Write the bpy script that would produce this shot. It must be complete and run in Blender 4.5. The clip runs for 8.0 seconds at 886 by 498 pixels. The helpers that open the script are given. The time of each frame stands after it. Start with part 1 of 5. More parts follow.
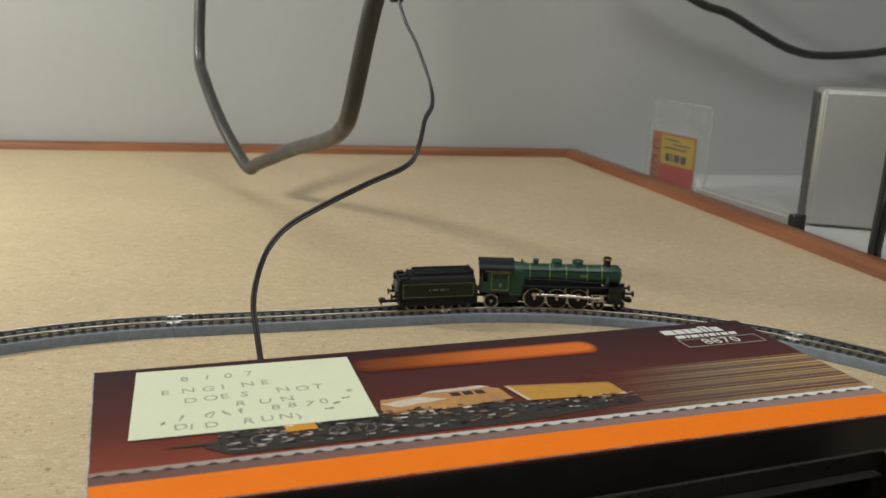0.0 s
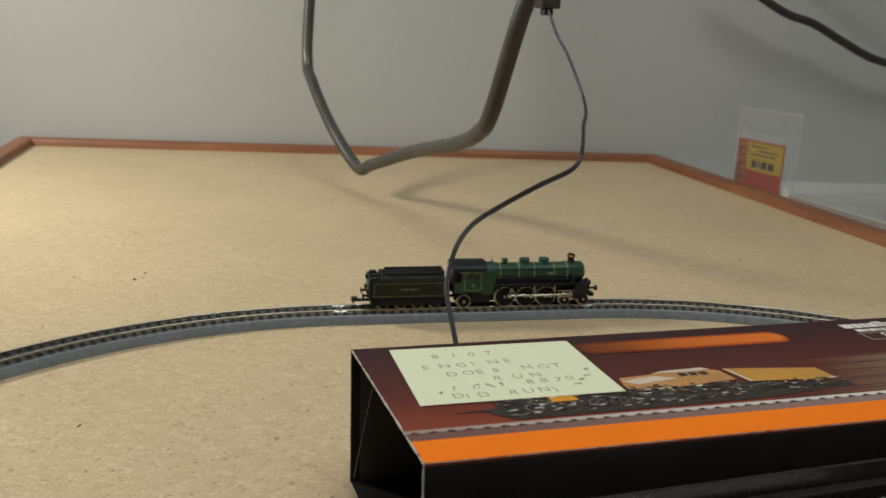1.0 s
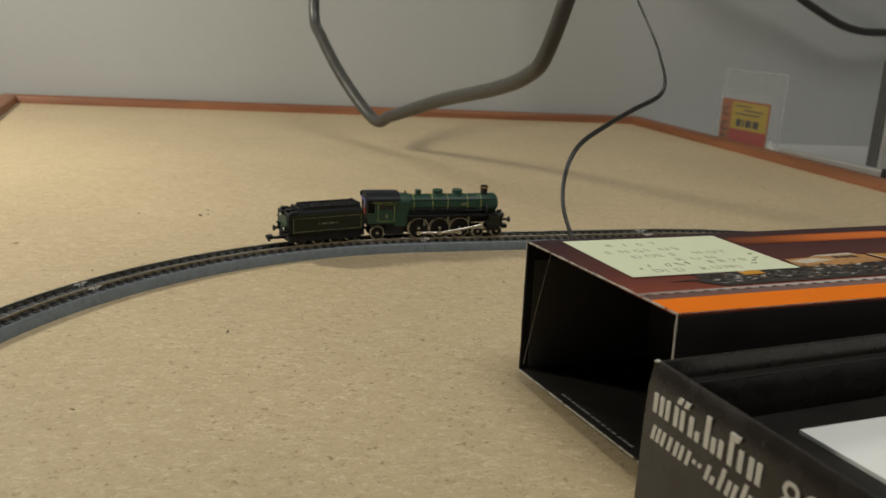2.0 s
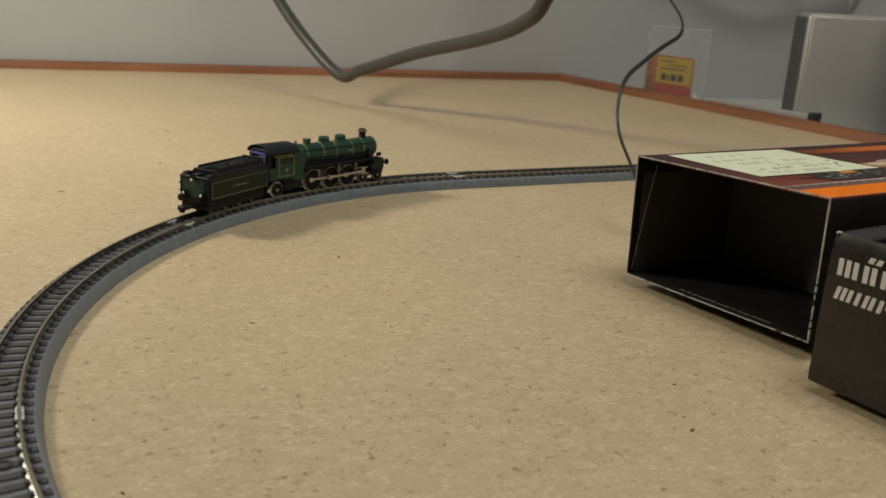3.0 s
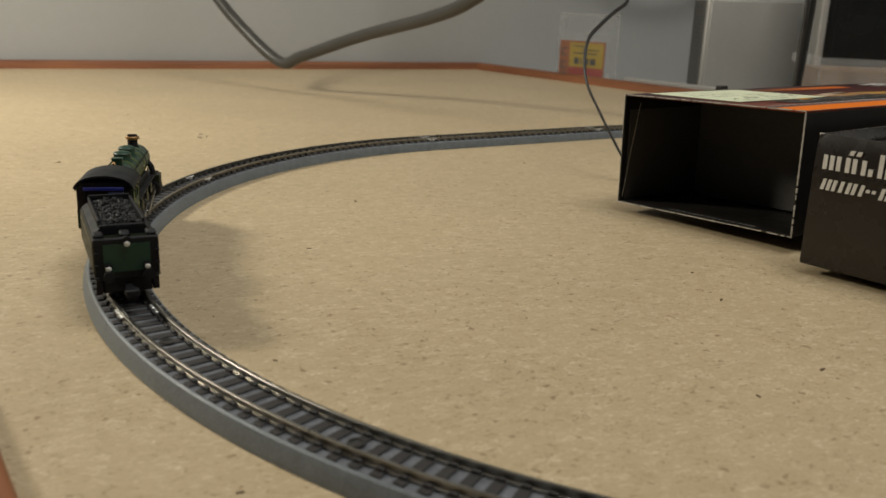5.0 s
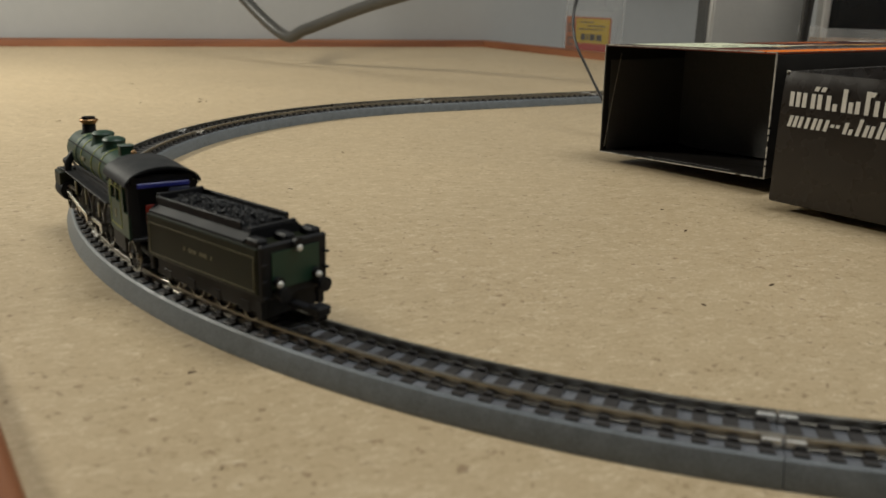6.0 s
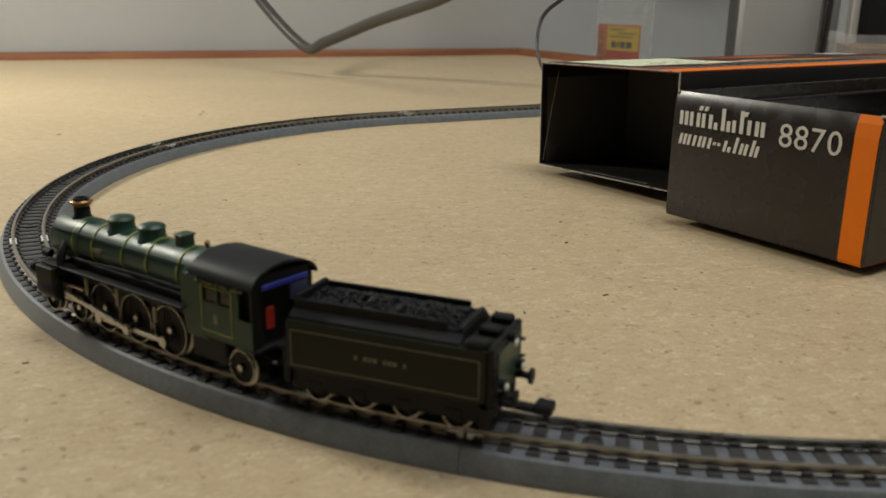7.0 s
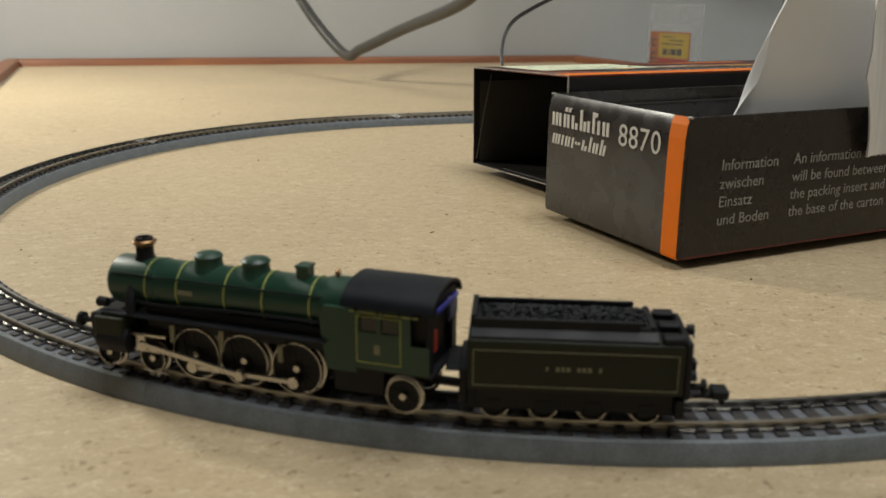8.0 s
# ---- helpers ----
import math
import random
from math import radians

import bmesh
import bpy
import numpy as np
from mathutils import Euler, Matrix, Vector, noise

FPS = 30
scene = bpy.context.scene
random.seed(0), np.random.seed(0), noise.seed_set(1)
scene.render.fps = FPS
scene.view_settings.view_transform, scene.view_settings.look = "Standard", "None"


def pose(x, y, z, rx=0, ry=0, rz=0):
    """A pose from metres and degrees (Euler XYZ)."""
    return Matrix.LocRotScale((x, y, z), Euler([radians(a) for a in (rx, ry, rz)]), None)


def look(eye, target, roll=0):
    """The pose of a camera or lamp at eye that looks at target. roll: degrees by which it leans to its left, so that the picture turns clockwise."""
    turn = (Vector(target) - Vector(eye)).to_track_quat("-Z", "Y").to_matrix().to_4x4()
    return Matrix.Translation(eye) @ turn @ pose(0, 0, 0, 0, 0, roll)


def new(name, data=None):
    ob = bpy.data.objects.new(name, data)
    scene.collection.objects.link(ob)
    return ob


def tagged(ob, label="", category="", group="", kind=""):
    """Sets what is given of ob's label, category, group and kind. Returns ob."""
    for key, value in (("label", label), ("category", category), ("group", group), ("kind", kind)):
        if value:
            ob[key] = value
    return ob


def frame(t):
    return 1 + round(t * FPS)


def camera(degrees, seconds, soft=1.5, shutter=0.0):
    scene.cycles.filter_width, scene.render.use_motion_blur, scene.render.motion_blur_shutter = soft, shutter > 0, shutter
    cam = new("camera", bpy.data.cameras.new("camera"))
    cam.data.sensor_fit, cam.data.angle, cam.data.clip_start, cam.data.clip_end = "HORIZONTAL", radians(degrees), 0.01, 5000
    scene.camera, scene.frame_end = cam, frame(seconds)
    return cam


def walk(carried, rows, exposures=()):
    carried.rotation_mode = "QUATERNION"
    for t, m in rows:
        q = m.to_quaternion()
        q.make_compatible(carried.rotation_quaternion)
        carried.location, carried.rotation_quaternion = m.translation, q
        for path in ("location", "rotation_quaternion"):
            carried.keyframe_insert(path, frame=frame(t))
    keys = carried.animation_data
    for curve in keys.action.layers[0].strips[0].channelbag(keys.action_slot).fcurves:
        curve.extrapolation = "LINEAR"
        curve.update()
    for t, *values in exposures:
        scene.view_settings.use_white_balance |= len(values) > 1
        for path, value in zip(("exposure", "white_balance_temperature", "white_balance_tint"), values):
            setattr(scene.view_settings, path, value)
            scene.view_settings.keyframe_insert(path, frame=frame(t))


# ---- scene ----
cam = camera(53.4, 8.0, soft=1.6)
cam.data.dof.use_dof, cam.data.dof.focus_distance, cam.data.dof.aperture_fstop = True, 0.27, 34.0
walk(cam, [
    (0, look((0.0363, -0.1635, 0.1286), (0.0861, 0.1225, 0.0529), 1.87)),
    (0.5, look((0.0103, -0.1661, 0.1288), (0.0510, 0.1217, 0.0541), 2.02)),
    (1, look((-0.0186, -0.1803, 0.1305), (0.0204, 0.1075, 0.0555), 2.28)),
    (1.5, look((-0.0560, -0.1839, 0.1207), (-0.0087, 0.1023, 0.0443), 2.87)),
    (2, look((-0.0912, -0.1889, 0.1069), (-0.0260, 0.0931, 0.0277), 3.17)),
    (2.2, look((-0.1079, -0.1897, 0.1037), (-0.0349, 0.0899, 0.0228), 3.03)),
    (3.3, look((-0.1924, -0.1913, 0.0863), (-0.0741, 0.0710, 0.0016), 3.32)),
    (3.5, look((-0.2016, -0.1934, 0.0831), (-0.0787, 0.0674, 0.0001), 3.18)),
    (4, look((-0.2171, -0.1960, 0.0808), (-0.0810, 0.0587, -0.0005), 2.61)),
    (4.5, look((-0.2222, -0.2006, 0.0786), (-0.0797, 0.0509, -0.0016), 2.26)),
    (4.7, look((-0.2264, -0.1996, 0.0754), (-0.0834, 0.0515, -0.0053), 2.39)),
    (5.8, look((-0.2243, -0.2227, 0.0683), (-0.0872, 0.0311, -0.0140), 1.40)),
    (6, look((-0.2200, -0.2202, 0.0603), (-0.0841, 0.0336, -0.0240), 1.72)),
    (6.5, look((-0.2154, -0.2315, 0.0627), (-0.0875, 0.0264, -0.0215), 1.09)),
    (7, look((-0.1809, -0.2585, 0.0685), (-0.0689, 0.0069, -0.0154), 0.81)),
    (7.5, look((-0.1506, -0.2901, 0.0701), (-0.0571, -0.0171, -0.0122), 0.58)),
    (8, look((-0.1200, -0.3045, 0.0697), (-0.0441, -0.0260, -0.0121), 0.41)),
], [(0, 0.12, 6150, 8), (1, -0.03, 6250, 7), (2, -0.24, 6450, 7), (3.5, -0.17, 6550, 9), (4.5, -0.15, 6600, 9.5), (6, -0.12, 6350, 9), (7, 0.01, 6350, 9), (8, 0.20, 6250, 9)])

# ---- light ----
world = bpy.data.worlds.new("world")
scene.world = world
world.use_nodes = True
world.node_tree.nodes["Background"].inputs[0].default_value = (0.9, 0.93, 1.0, 1)
world.node_tree.nodes["Background"].inputs[1].default_value = 0.05


def area_lamp(name, eye, target, size, watts, colour):
    data = bpy.data.lights.new(name, "AREA")
    data.shape, data.size, data.energy, data.color = "DISK", size, watts, colour
    ob = new(name, data)
    ob.matrix_world = look(eye, target)
    return ob


area_lamp("desk_lamp_light", (-0.50, 0.38, 0.34), (-0.10, 0.36, 0.0), 0.10, 3.1, (1.0, 0.945, 0.80))
area_lamp("ceiling_light", (0.12, -0.24, 1.10), (0.06, -0.18, 0.0), 0.7, 8.0, (1.0, 0.985, 0.925))

# ---- materials ----
MM = 0.001


def mat(name, colour, rough=0.6, metal=0.0, scale=300.0, vary=0.12, bump=0.1, gloss=0.5, depth=0.0003):
    """A surface with blotches, fine grain and slight relief. scale: grains per metre."""
    m = bpy.data.materials.new(name)
    m.use_nodes = True
    nt = m.node_tree
    bsdf = nt.nodes["Principled BSDF"]
    bsdf.inputs["Metallic"].default_value = metal
    bsdf.inputs["Specular IOR Level"].default_value = gloss
    tc = nt.nodes.new("ShaderNodeTexCoord")
    n1, n2 = nt.nodes.new("ShaderNodeTexNoise"), nt.nodes.new("ShaderNodeTexNoise")
    n1.inputs["Scale"].default_value, n2.inputs["Scale"].default_value = scale * 0.15, scale
    n1.inputs["Detail"].default_value, n2.inputs["Detail"].default_value = 4, 6
    for n in (n1, n2):
        nt.links.new(tc.outputs["Object"], n.inputs["Vector"])
    ramp = nt.nodes.new("ShaderNodeMapRange")
    mix = nt.nodes.new("ShaderNodeMath")
    mix.operation = "ADD"
    nt.links.new(n1.outputs["Fac"], mix.inputs[0])
    nt.links.new(n2.outputs["Fac"], mix.inputs[1])
    nt.links.new(mix.outputs[0], ramp.inputs["Value"])
    for k, v in (("From Min", 0.6), ("From Max", 1.4), ("To Min", 1 - vary), ("To Max", 1 + vary)):
        ramp.inputs[k].default_value = v
    mul = nt.nodes.new("ShaderNodeVectorMath")
    mul.operation = "SCALE"
    mul.inputs[0].default_value = colour
    nt.links.new(ramp.outputs[0], mul.inputs["Scale"])
    nt.links.new(mul.outputs[0], bsdf.inputs["Base Color"])
    r2 = nt.nodes.new("ShaderNodeMapRange")
    for k, v in (("From Min", 0.3), ("From Max", 0.7), ("To Min", max(0.03, rough - 0.08)), ("To Max", min(1.0, rough + 0.08))):
        r2.inputs[k].default_value = v
    nt.links.new(n1.outputs["Fac"], r2.inputs["Value"])
    nt.links.new(r2.outputs[0], bsdf.inputs["Roughness"])
    if bump:
        b = nt.nodes.new("ShaderNodeBump")
        b.inputs["Strength"].default_value, b.inputs["Distance"].default_value = bump, depth
        nt.links.new(n2.outputs["Fac"], b.inputs["Height"])
        nt.links.new(b.outputs[0], bsdf.inputs["Normal"])
    return m


def chipboard_material():
    """Pressed wood chips: pale flakes of several sizes, small dark specks and pits, a faint sheen."""
    m = bpy.data.materials.new("chipboard")
    m.use_nodes = True
    nt = m.node_tree
    bsdf = nt.nodes["Principled BSDF"]
    tc = nt.nodes.new("ShaderNodeTexCoord")
    warp = nt.nodes.new("ShaderNodeTexNoise")
    warp.inputs["Scale"].default_value = 420
    nt.links.new(tc.outputs["Object"], warp.inputs["Vector"])
    add = nt.nodes.new("ShaderNodeVectorMath")
    add.operation = "MULTIPLY_ADD"
    add.inputs[1].default_value = (0.002, 0.002, 0.002)
    nt.links.new(warp.outputs["Color"], add.inputs[0])
    nt.links.new(tc.outputs["Object"], add.inputs[2])

    def cells(scale, stretch, turn):
        mp = nt.nodes.new("ShaderNodeMapping")
        mp.inputs["Scale"].default_value = (stretch, 1, 1)
        mp.inputs["Rotation"].default_value = (0, 0, turn)
        v = nt.nodes.new("ShaderNodeTexVoronoi")
        v.inputs["Scale"].default_value = scale
        nt.links.new(add.outputs[0], mp.inputs["Vector"])
        nt.links.new(mp.outputs[0], v.inputs["Vector"])
        s = nt.nodes.new("ShaderNodeSeparateColor")
        nt.links.new(v.outputs["Color"], s.inputs[0])
        return s.outputs[0], v.outputs["Distance"]

    a, _ = cells(1500, 0.5, 0.3)
    b, _ = cells(2300, 0.6, 1.5)
    big = nt.nodes.new("ShaderNodeTexNoise")
    big.inputs["Scale"].default_value, big.inputs["Detail"].default_value = 9, 4
    nt.links.new(tc.outputs["Object"], big.inputs["Vector"])

    def op(kind, x, y):
        n = nt.nodes.new("ShaderNodeMath")
        n.operation = kind
        for i, v in enumerate((x, y)):
            if isinstance(v, (int, float)):
                n.inputs[i].default_value = v
            else:
                nt.links.new(v, n.inputs[i])
        return n.outputs[0]

    c, _ = cells(480, 0.65, 0.9)
    chips = op("ADD", op("MULTIPLY", a, 0.35), op("ADD", op("MULTIPLY", b, 0.33), op("MULTIPLY", c, 0.32)))
    ramp = nt.nodes.new("ShaderNodeValToRGB")
    e = ramp.color_ramp.elements
    e[0].position, e[0].color = 0.0, (0.320, 0.232, 0.128, 1)
    e[1].position, e[1].color = 1.0, (0.650, 0.540, 0.370, 1)
    for pos, col in ((0.25, (0.463, 0.358, 0.218, 1)), (0.6, (0.500, 0.390, 0.243, 1))):
        k = e.new(pos)
        k.color = col
    nt.links.new(chips, ramp.inputs[0])
    # small dark bark specks
    sp = nt.nodes.new("ShaderNodeTexNoise")
    sp.inputs["Scale"].default_value, sp.inputs["Detail"].default_value = 520, 3
    nt.links.new(add.outputs[0], sp.inputs["Vector"])
    speck = nt.nodes.new("ShaderNodeMapRange")
    for k, v in (("From Min", 0.64), ("From Max", 0.71), ("To Min", 0.0), ("To Max", 0.55)):
        speck.inputs[k].default_value = v
    nt.links.new(sp.outputs["Fac"], speck.inputs["Value"])
    dark = nt.nodes.new("ShaderNodeMix")
    dark.data_type = "RGBA"
    dark.inputs[7].default_value = (0.16, 0.09, 0.045, 1)
    nt.links.new(speck.outputs[0], dark.inputs[0])
    nt.links.new(ramp.outputs[0], dark.inputs[6])
    tone = nt.nodes.new("ShaderNodeMapRange")
    for k, v in (("From Min", 0.3), ("From Max", 0.7), ("To Min", 0.94), ("To Max", 1.06)):
        tone.inputs[k].default_value = v
    nt.links.new(big.outputs["Fac"], tone.inputs["Value"])
    mul = nt.nodes.new("ShaderNodeVectorMath")
    mul.operation = "SCALE"
    nt.links.new(dark.outputs[2], mul.inputs[0])
    nt.links.new(tone.outputs[0], mul.inputs["Scale"])
    nt.links.new(mul.outputs[0], bsdf.inputs["Base Color"])
    bsdf.inputs["Roughness"].default_value = 0.48
    bsdf.inputs["Specular IOR Level"].default_value = 0.45
    bp = nt.nodes.new("ShaderNodeBump")
    bp.inputs["Strength"].default_value, bp.inputs["Distance"].default_value = 0.06, 0.0001
    nt.links.new(op("SUBTRACT", chips, speck.outputs[0]), bp.inputs["Height"])
    nt.links.new(bp.outputs[0], bsdf.inputs["Normal"])
    return m


def wood_material(name, light, dark_colour, scale):
    """Stained wood with grain along the local x axis."""
    m = bpy.data.materials.new(name)
    m.use_nodes = True
    nt = m.node_tree
    bsdf = nt.nodes["Principled BSDF"]
    tc = nt.nodes.new("ShaderNodeTexCoord")
    mp = nt.nodes.new("ShaderNodeMapping")
    mp.inputs["Scale"].default_value = (0.06, 1, 1)
    nz = nt.nodes.new("ShaderNodeTexNoise")
    nz.inputs["Scale"].default_value, nz.inputs["Detail"].default_value, nz.inputs["Distortion"].default_value = scale, 8, 0.6
    ramp = nt.nodes.new("ShaderNodeValToRGB")
    e = ramp.color_ramp.elements
    e[0].position, e[0].color = 0.3, (*dark_colour, 1)
    e[1].position, e[1].color = 0.7, (*light, 1)
    nt.links.new(tc.outputs["Object"], mp.inputs["Vector"])
    nt.links.new(mp.outputs[0], nz.inputs["Vector"])
    nt.links.new(nz.outputs["Fac"], ramp.inputs[0])
    nt.links.new(ramp.outputs[0], bsdf.inputs["Base Color"])
    bsdf.inputs["Roughness"].default_value = 0.42
    bp = nt.nodes.new("ShaderNodeBump")
    bp.inputs["Strength"].default_value, bp.inputs["Distance"].default_value = 0.15, 0.0003
    nt.links.new(nz.outputs["Fac"], bp.inputs["Height"])
    nt.links.new(bp.outputs[0], bsdf.inputs["Normal"])
    return m


def clear_material(name, tint, alpha, rough):
    m = bpy.data.materials.new(name)
    m.use_nodes = True
    bsdf = m.node_tree.nodes["Principled BSDF"]
    bsdf.inputs["Base Color"].default_value = (*tint, 1)
    bsdf.inputs["Roughness"].default_value = rough
    bsdf.inputs["Alpha"].default_value = alpha
    return m


CHIPBOARD = chipboard_material()
TRIM = wood_material("red_stained_wood", (0.275, 0.104, 0.040), (0.155, 0.052, 0.020), 160)
DESK = wood_material("desk_wood", (0.34, 0.21, 0.11), (0.22, 0.12, 0.06), 60)
WALL = mat("wall_paint", (0.395, 0.397, 0.391), 0.75, scale=120, vary=0.03, bump=0.15, depth=0.0005)
CEIL = mat("ceiling_paint", (0.78, 0.77, 0.75), 0.85, scale=90, vary=0.03, bump=0.1)
FLOOR = mat("grey_floor", (0.22, 0.20, 0.18), 0.7, scale=60, vary=0.15, bump=0.1)
LEDGE = mat("grey_laminate", (0.52, 0.52, 0.51), 0.7, scale=300, vary=0.06, bump=0.05)
ROADBED = mat("grey_plastic_roadbed", (0.175, 0.197, 0.215), 0.5, scale=2200, vary=0.28, bump=0.5, depth=0.00012)
BALLAST = mat("grey_ballast_plastic", (0.135, 0.142, 0.158), 0.6, scale=1800, vary=0.4, bump=0.5, depth=0.00015)
SLEEPER = mat("dark_sleeper_plastic", (0.034, 0.031, 0.030), 0.6, scale=1500, vary=0.2, bump=0.2)
RAIL = mat("nickel_silver_rail", (0.36, 0.34, 0.30), 0.34, 1.0, scale=900, vary=0.2, bump=0.05)
GREEN = mat("dark_green_paint", (0.011, 0.047, 0.027), 0.44, scale=900, vary=0.12, bump=0.05, depth=0.0001)
TENDER_GREEN = mat("olive_black_paint", (0.016, 0.0195, 0.0105), 0.45, scale=900, vary=0.12, bump=0.05, depth=0.0001, gloss=0.22)
BLACK = mat("black_model_paint", (0.0095, 0.010, 0.012), 0.55, scale=900, vary=0.25, bump=0.08, depth=0.0001, gloss=0.25)
ROOF = mat("black_roof_paint", (0.009, 0.011, 0.014), 0.5, scale=900, vary=0.2, bump=0.08, depth=0.0001, gloss=0.22)
YELLOW_LINE = mat("yellow_lining", (0.33, 0.36, 0.09), 0.5, scale=900, vary=0.15, bump=0)
GREY_LINE = mat("grey_gold_lining", (0.19, 0.18, 0.11), 0.5, scale=900, vary=0.15, bump=0)
JOINER = mat("tinned_rail_joiner", (0.80, 0.79, 0.76), 0.34, 0.4, scale=900, vary=0.1, bump=0.03)
STEEL = mat("bright_steel", (0.48, 0.46, 0.42), 0.3, 1.0, scale=1200, vary=0.15, bump=0.03)
BRASS = mat("brass", (0.27, 0.165, 0.08), 0.42, 1.0, scale=900, vary=0.2, bump=0.03)
COAL = mat("coal", (0.013, 0.014, 0.016), 0.5, scale=2600, vary=0.4, bump=0.6, depth=0.0004, gloss=0.22)
RED = mat("red_paint", (0.45, 0.035, 0.02), 0.5, scale=900, vary=0.15, bump=0)
BLUE = mat("blue_film", (0.03, 0.04, 0.30), 0.35, scale=900, vary=0.2, bump=0)
LENS = mat("white_lamp_lens", (0.75, 0.75, 0.70), 0.2, scale=900, vary=0.05, bump=0)
CARD_BLACK = mat("black_printed_card", (0.017, 0.015, 0.0135), 0.42, scale=700, vary=0.2, bump=0.08, depth=0.0001, gloss=0.22)
CARD_BROWN = mat("brown_black_printed_card", (0.020, 0.0155, 0.013), 0.27, scale=700, vary=0.15, bump=0.08, depth=0.0001, gloss=0.42)
CARD_INSIDE = mat("grey_black_card_inside", (0.068, 0.064, 0.059), 0.6, scale=900, vary=0.15, bump=0.1, depth=0.0001, gloss=0.22)
CARD_EDGE = mat("worn_or_highlit_card_edge", (0.42, 0.39, 0.34), 0.85, scale=700, vary=0.45, bump=0.2, depth=0.0002)
ORANGE = mat("orange_ink", (0.78, 0.175, 0.004), 0.6, scale=500, vary=0.05, bump=0.03, gloss=0.2, depth=0.0001)
WHITE_INK = mat("white_ink", (0.62, 0.60, 0.56), 0.55, scale=900, vary=0.1, bump=0)
GREY_INK = mat("grey_ink", (0.34, 0.33, 0.31), 0.55, scale=900, vary=0.2, bump=0)
NOTE = mat("pale_yellow_paper", (0.63, 0.66, 0.475), 0.8, scale=600, vary=0.03, bump=0.08, depth=0.0001)
PENCIL = mat("pencil", (0.34, 0.35, 0.26), 0.7, scale=900, vary=0.3, bump=0)
CABLE = mat("grey_black_cable", (0.050, 0.048, 0.044), 0.38, scale=500, vary=0.15, bump=0.08)
WIRE = mat("dark_wire", (0.028, 0.026, 0.024), 0.35, scale=500, vary=0.2, bump=0.05)
SILVER = mat("silver_painted_metal", (0.42, 0.41, 0.39), 0.42, 0.35, scale=1500, vary=0.06, bump=0.05)
GRILLE = mat("dark_grey_grille", (0.10, 0.10, 0.095), 0.5, 0.2, scale=1500, vary=0.2, bump=0.2)
SCREEN = mat("black_screen_plastic", (0.008, 0.009, 0.010), 0.25, scale=200, vary=0.2, bump=0)
PAPER_WHITE = mat("white_paper", (0.78, 0.77, 0.74), 0.85, scale=400, vary=0.04, bump=0.1)
LABEL_YELLOW = mat("yellow_label", (0.40, 0.27, 0.006), 0.55, scale=400, vary=0.05, bump=0)
LABEL_RED = mat("dark_red_label", (0.33, 0.03, 0.015), 0.55, scale=400, vary=0.08, bump=0)
LABEL_ORANGE = mat("brown_orange_label", (0.30, 0.085, 0.02), 0.55, scale=400, vary=0.08, bump=0)
LABEL_INK = mat("black_ink", (0.03, 0.025, 0.02), 0.6, scale=400, vary=0.2, bump=0)
TAN_CARD = mat("tan_card", (0.27, 0.16, 0.08), 0.7, scale=300, vary=0.12, bump=0.05)
BLISTER = clear_material("clear_plastic", (0.50, 0.51, 0.51), 0.07, 0.10)
SHELL_RIM = clear_material("clear_plastic_rim", (0.50, 0.51, 0.51), 0.26, 0.15)
FROSTED = clear_material("frosted_plastic", (0.60, 0.59, 0.57), 0.20, 0.3)
FOAM = clear_material("white_foam_sheet", (0.86, 0.855, 0.845), 0.86, 0.6)
ALL_FLECK = mat("dark_wood_fleck", (0.10, 0.06, 0.03), 0.8, scale=900, vary=0.4, bump=0)


def gradient_material(name, stops, axis, lo, hi, rough=0.4):
    """Printed colour that changes across the local axis, in millimetres, with ink grain."""
    m = bpy.data.materials.new(name)
    m.use_nodes = True
    nt = m.node_tree
    bsdf = nt.nodes["Principled BSDF"]
    tc = nt.nodes.new("ShaderNodeTexCoord")
    sep = nt.nodes.new("ShaderNodeSeparateXYZ")
    nz = nt.nodes.new("ShaderNodeTexNoise")
    nz.inputs["Scale"].default_value, nz.inputs["Detail"].default_value = 160, 5
    rng = nt.nodes.new("ShaderNodeMapRange")
    rng.inputs["From Min"].default_value, rng.inputs["From Max"].default_value = lo * MM, hi * MM
    mix = nt.nodes.new("ShaderNodeMath")
    mix.operation = "MULTIPLY_ADD"
    mix.inputs[1].default_value = 0.12
    ramp = nt.nodes.new("ShaderNodeValToRGB")
    e = ramp.color_ramp.elements
    e[0].position, e[0].color = stops[0][0], (*stops[0][1], 1)
    e[1].position, e[1].color = stops[-1][0], (*stops[-1][1], 1)
    for pos, col in stops[1:-1]:
        e.new(pos).color = (*col, 1)
    nt.links.new(tc.outputs["Object"], sep.inputs[0])
    nt.links.new(tc.outputs["Object"], nz.inputs["Vector"])
    nt.links.new(sep.outputs["XYZ".index(axis)], rng.inputs["Value"])
    nt.links.new(nz.outputs["Fac"], mix.inputs[0])
    nt.links.new(rng.outputs[0], mix.inputs[2])
    nt.links.new(mix.outputs[0], ramp.inputs[0])
    nt.links.new(ramp.outputs[0], bsdf.inputs["Base Color"])
    bsdf.inputs["Roughness"].default_value = rough
    bsdf.inputs["Specular IOR Level"].default_value = 0.07
    return m


# ---- building helpers, all in millimetres ----
def part(name, bm, material, parent=None, label="", smooth=None):
    me = bpy.data.meshes.new(name)
    for v in bm.verts:
        v.co *= MM
    bm.normal_update()
    bm.to_mesh(me)
    bm.free()
    me.materials.append(material)
    if smooth:
        me.shade_smooth()
        me.set_sharp_from_angle(angle=radians(smooth))
    ob = new(name, me)
    if parent:
        ob.parent = parent
    if label:
        ob["label"] = label
    return ob


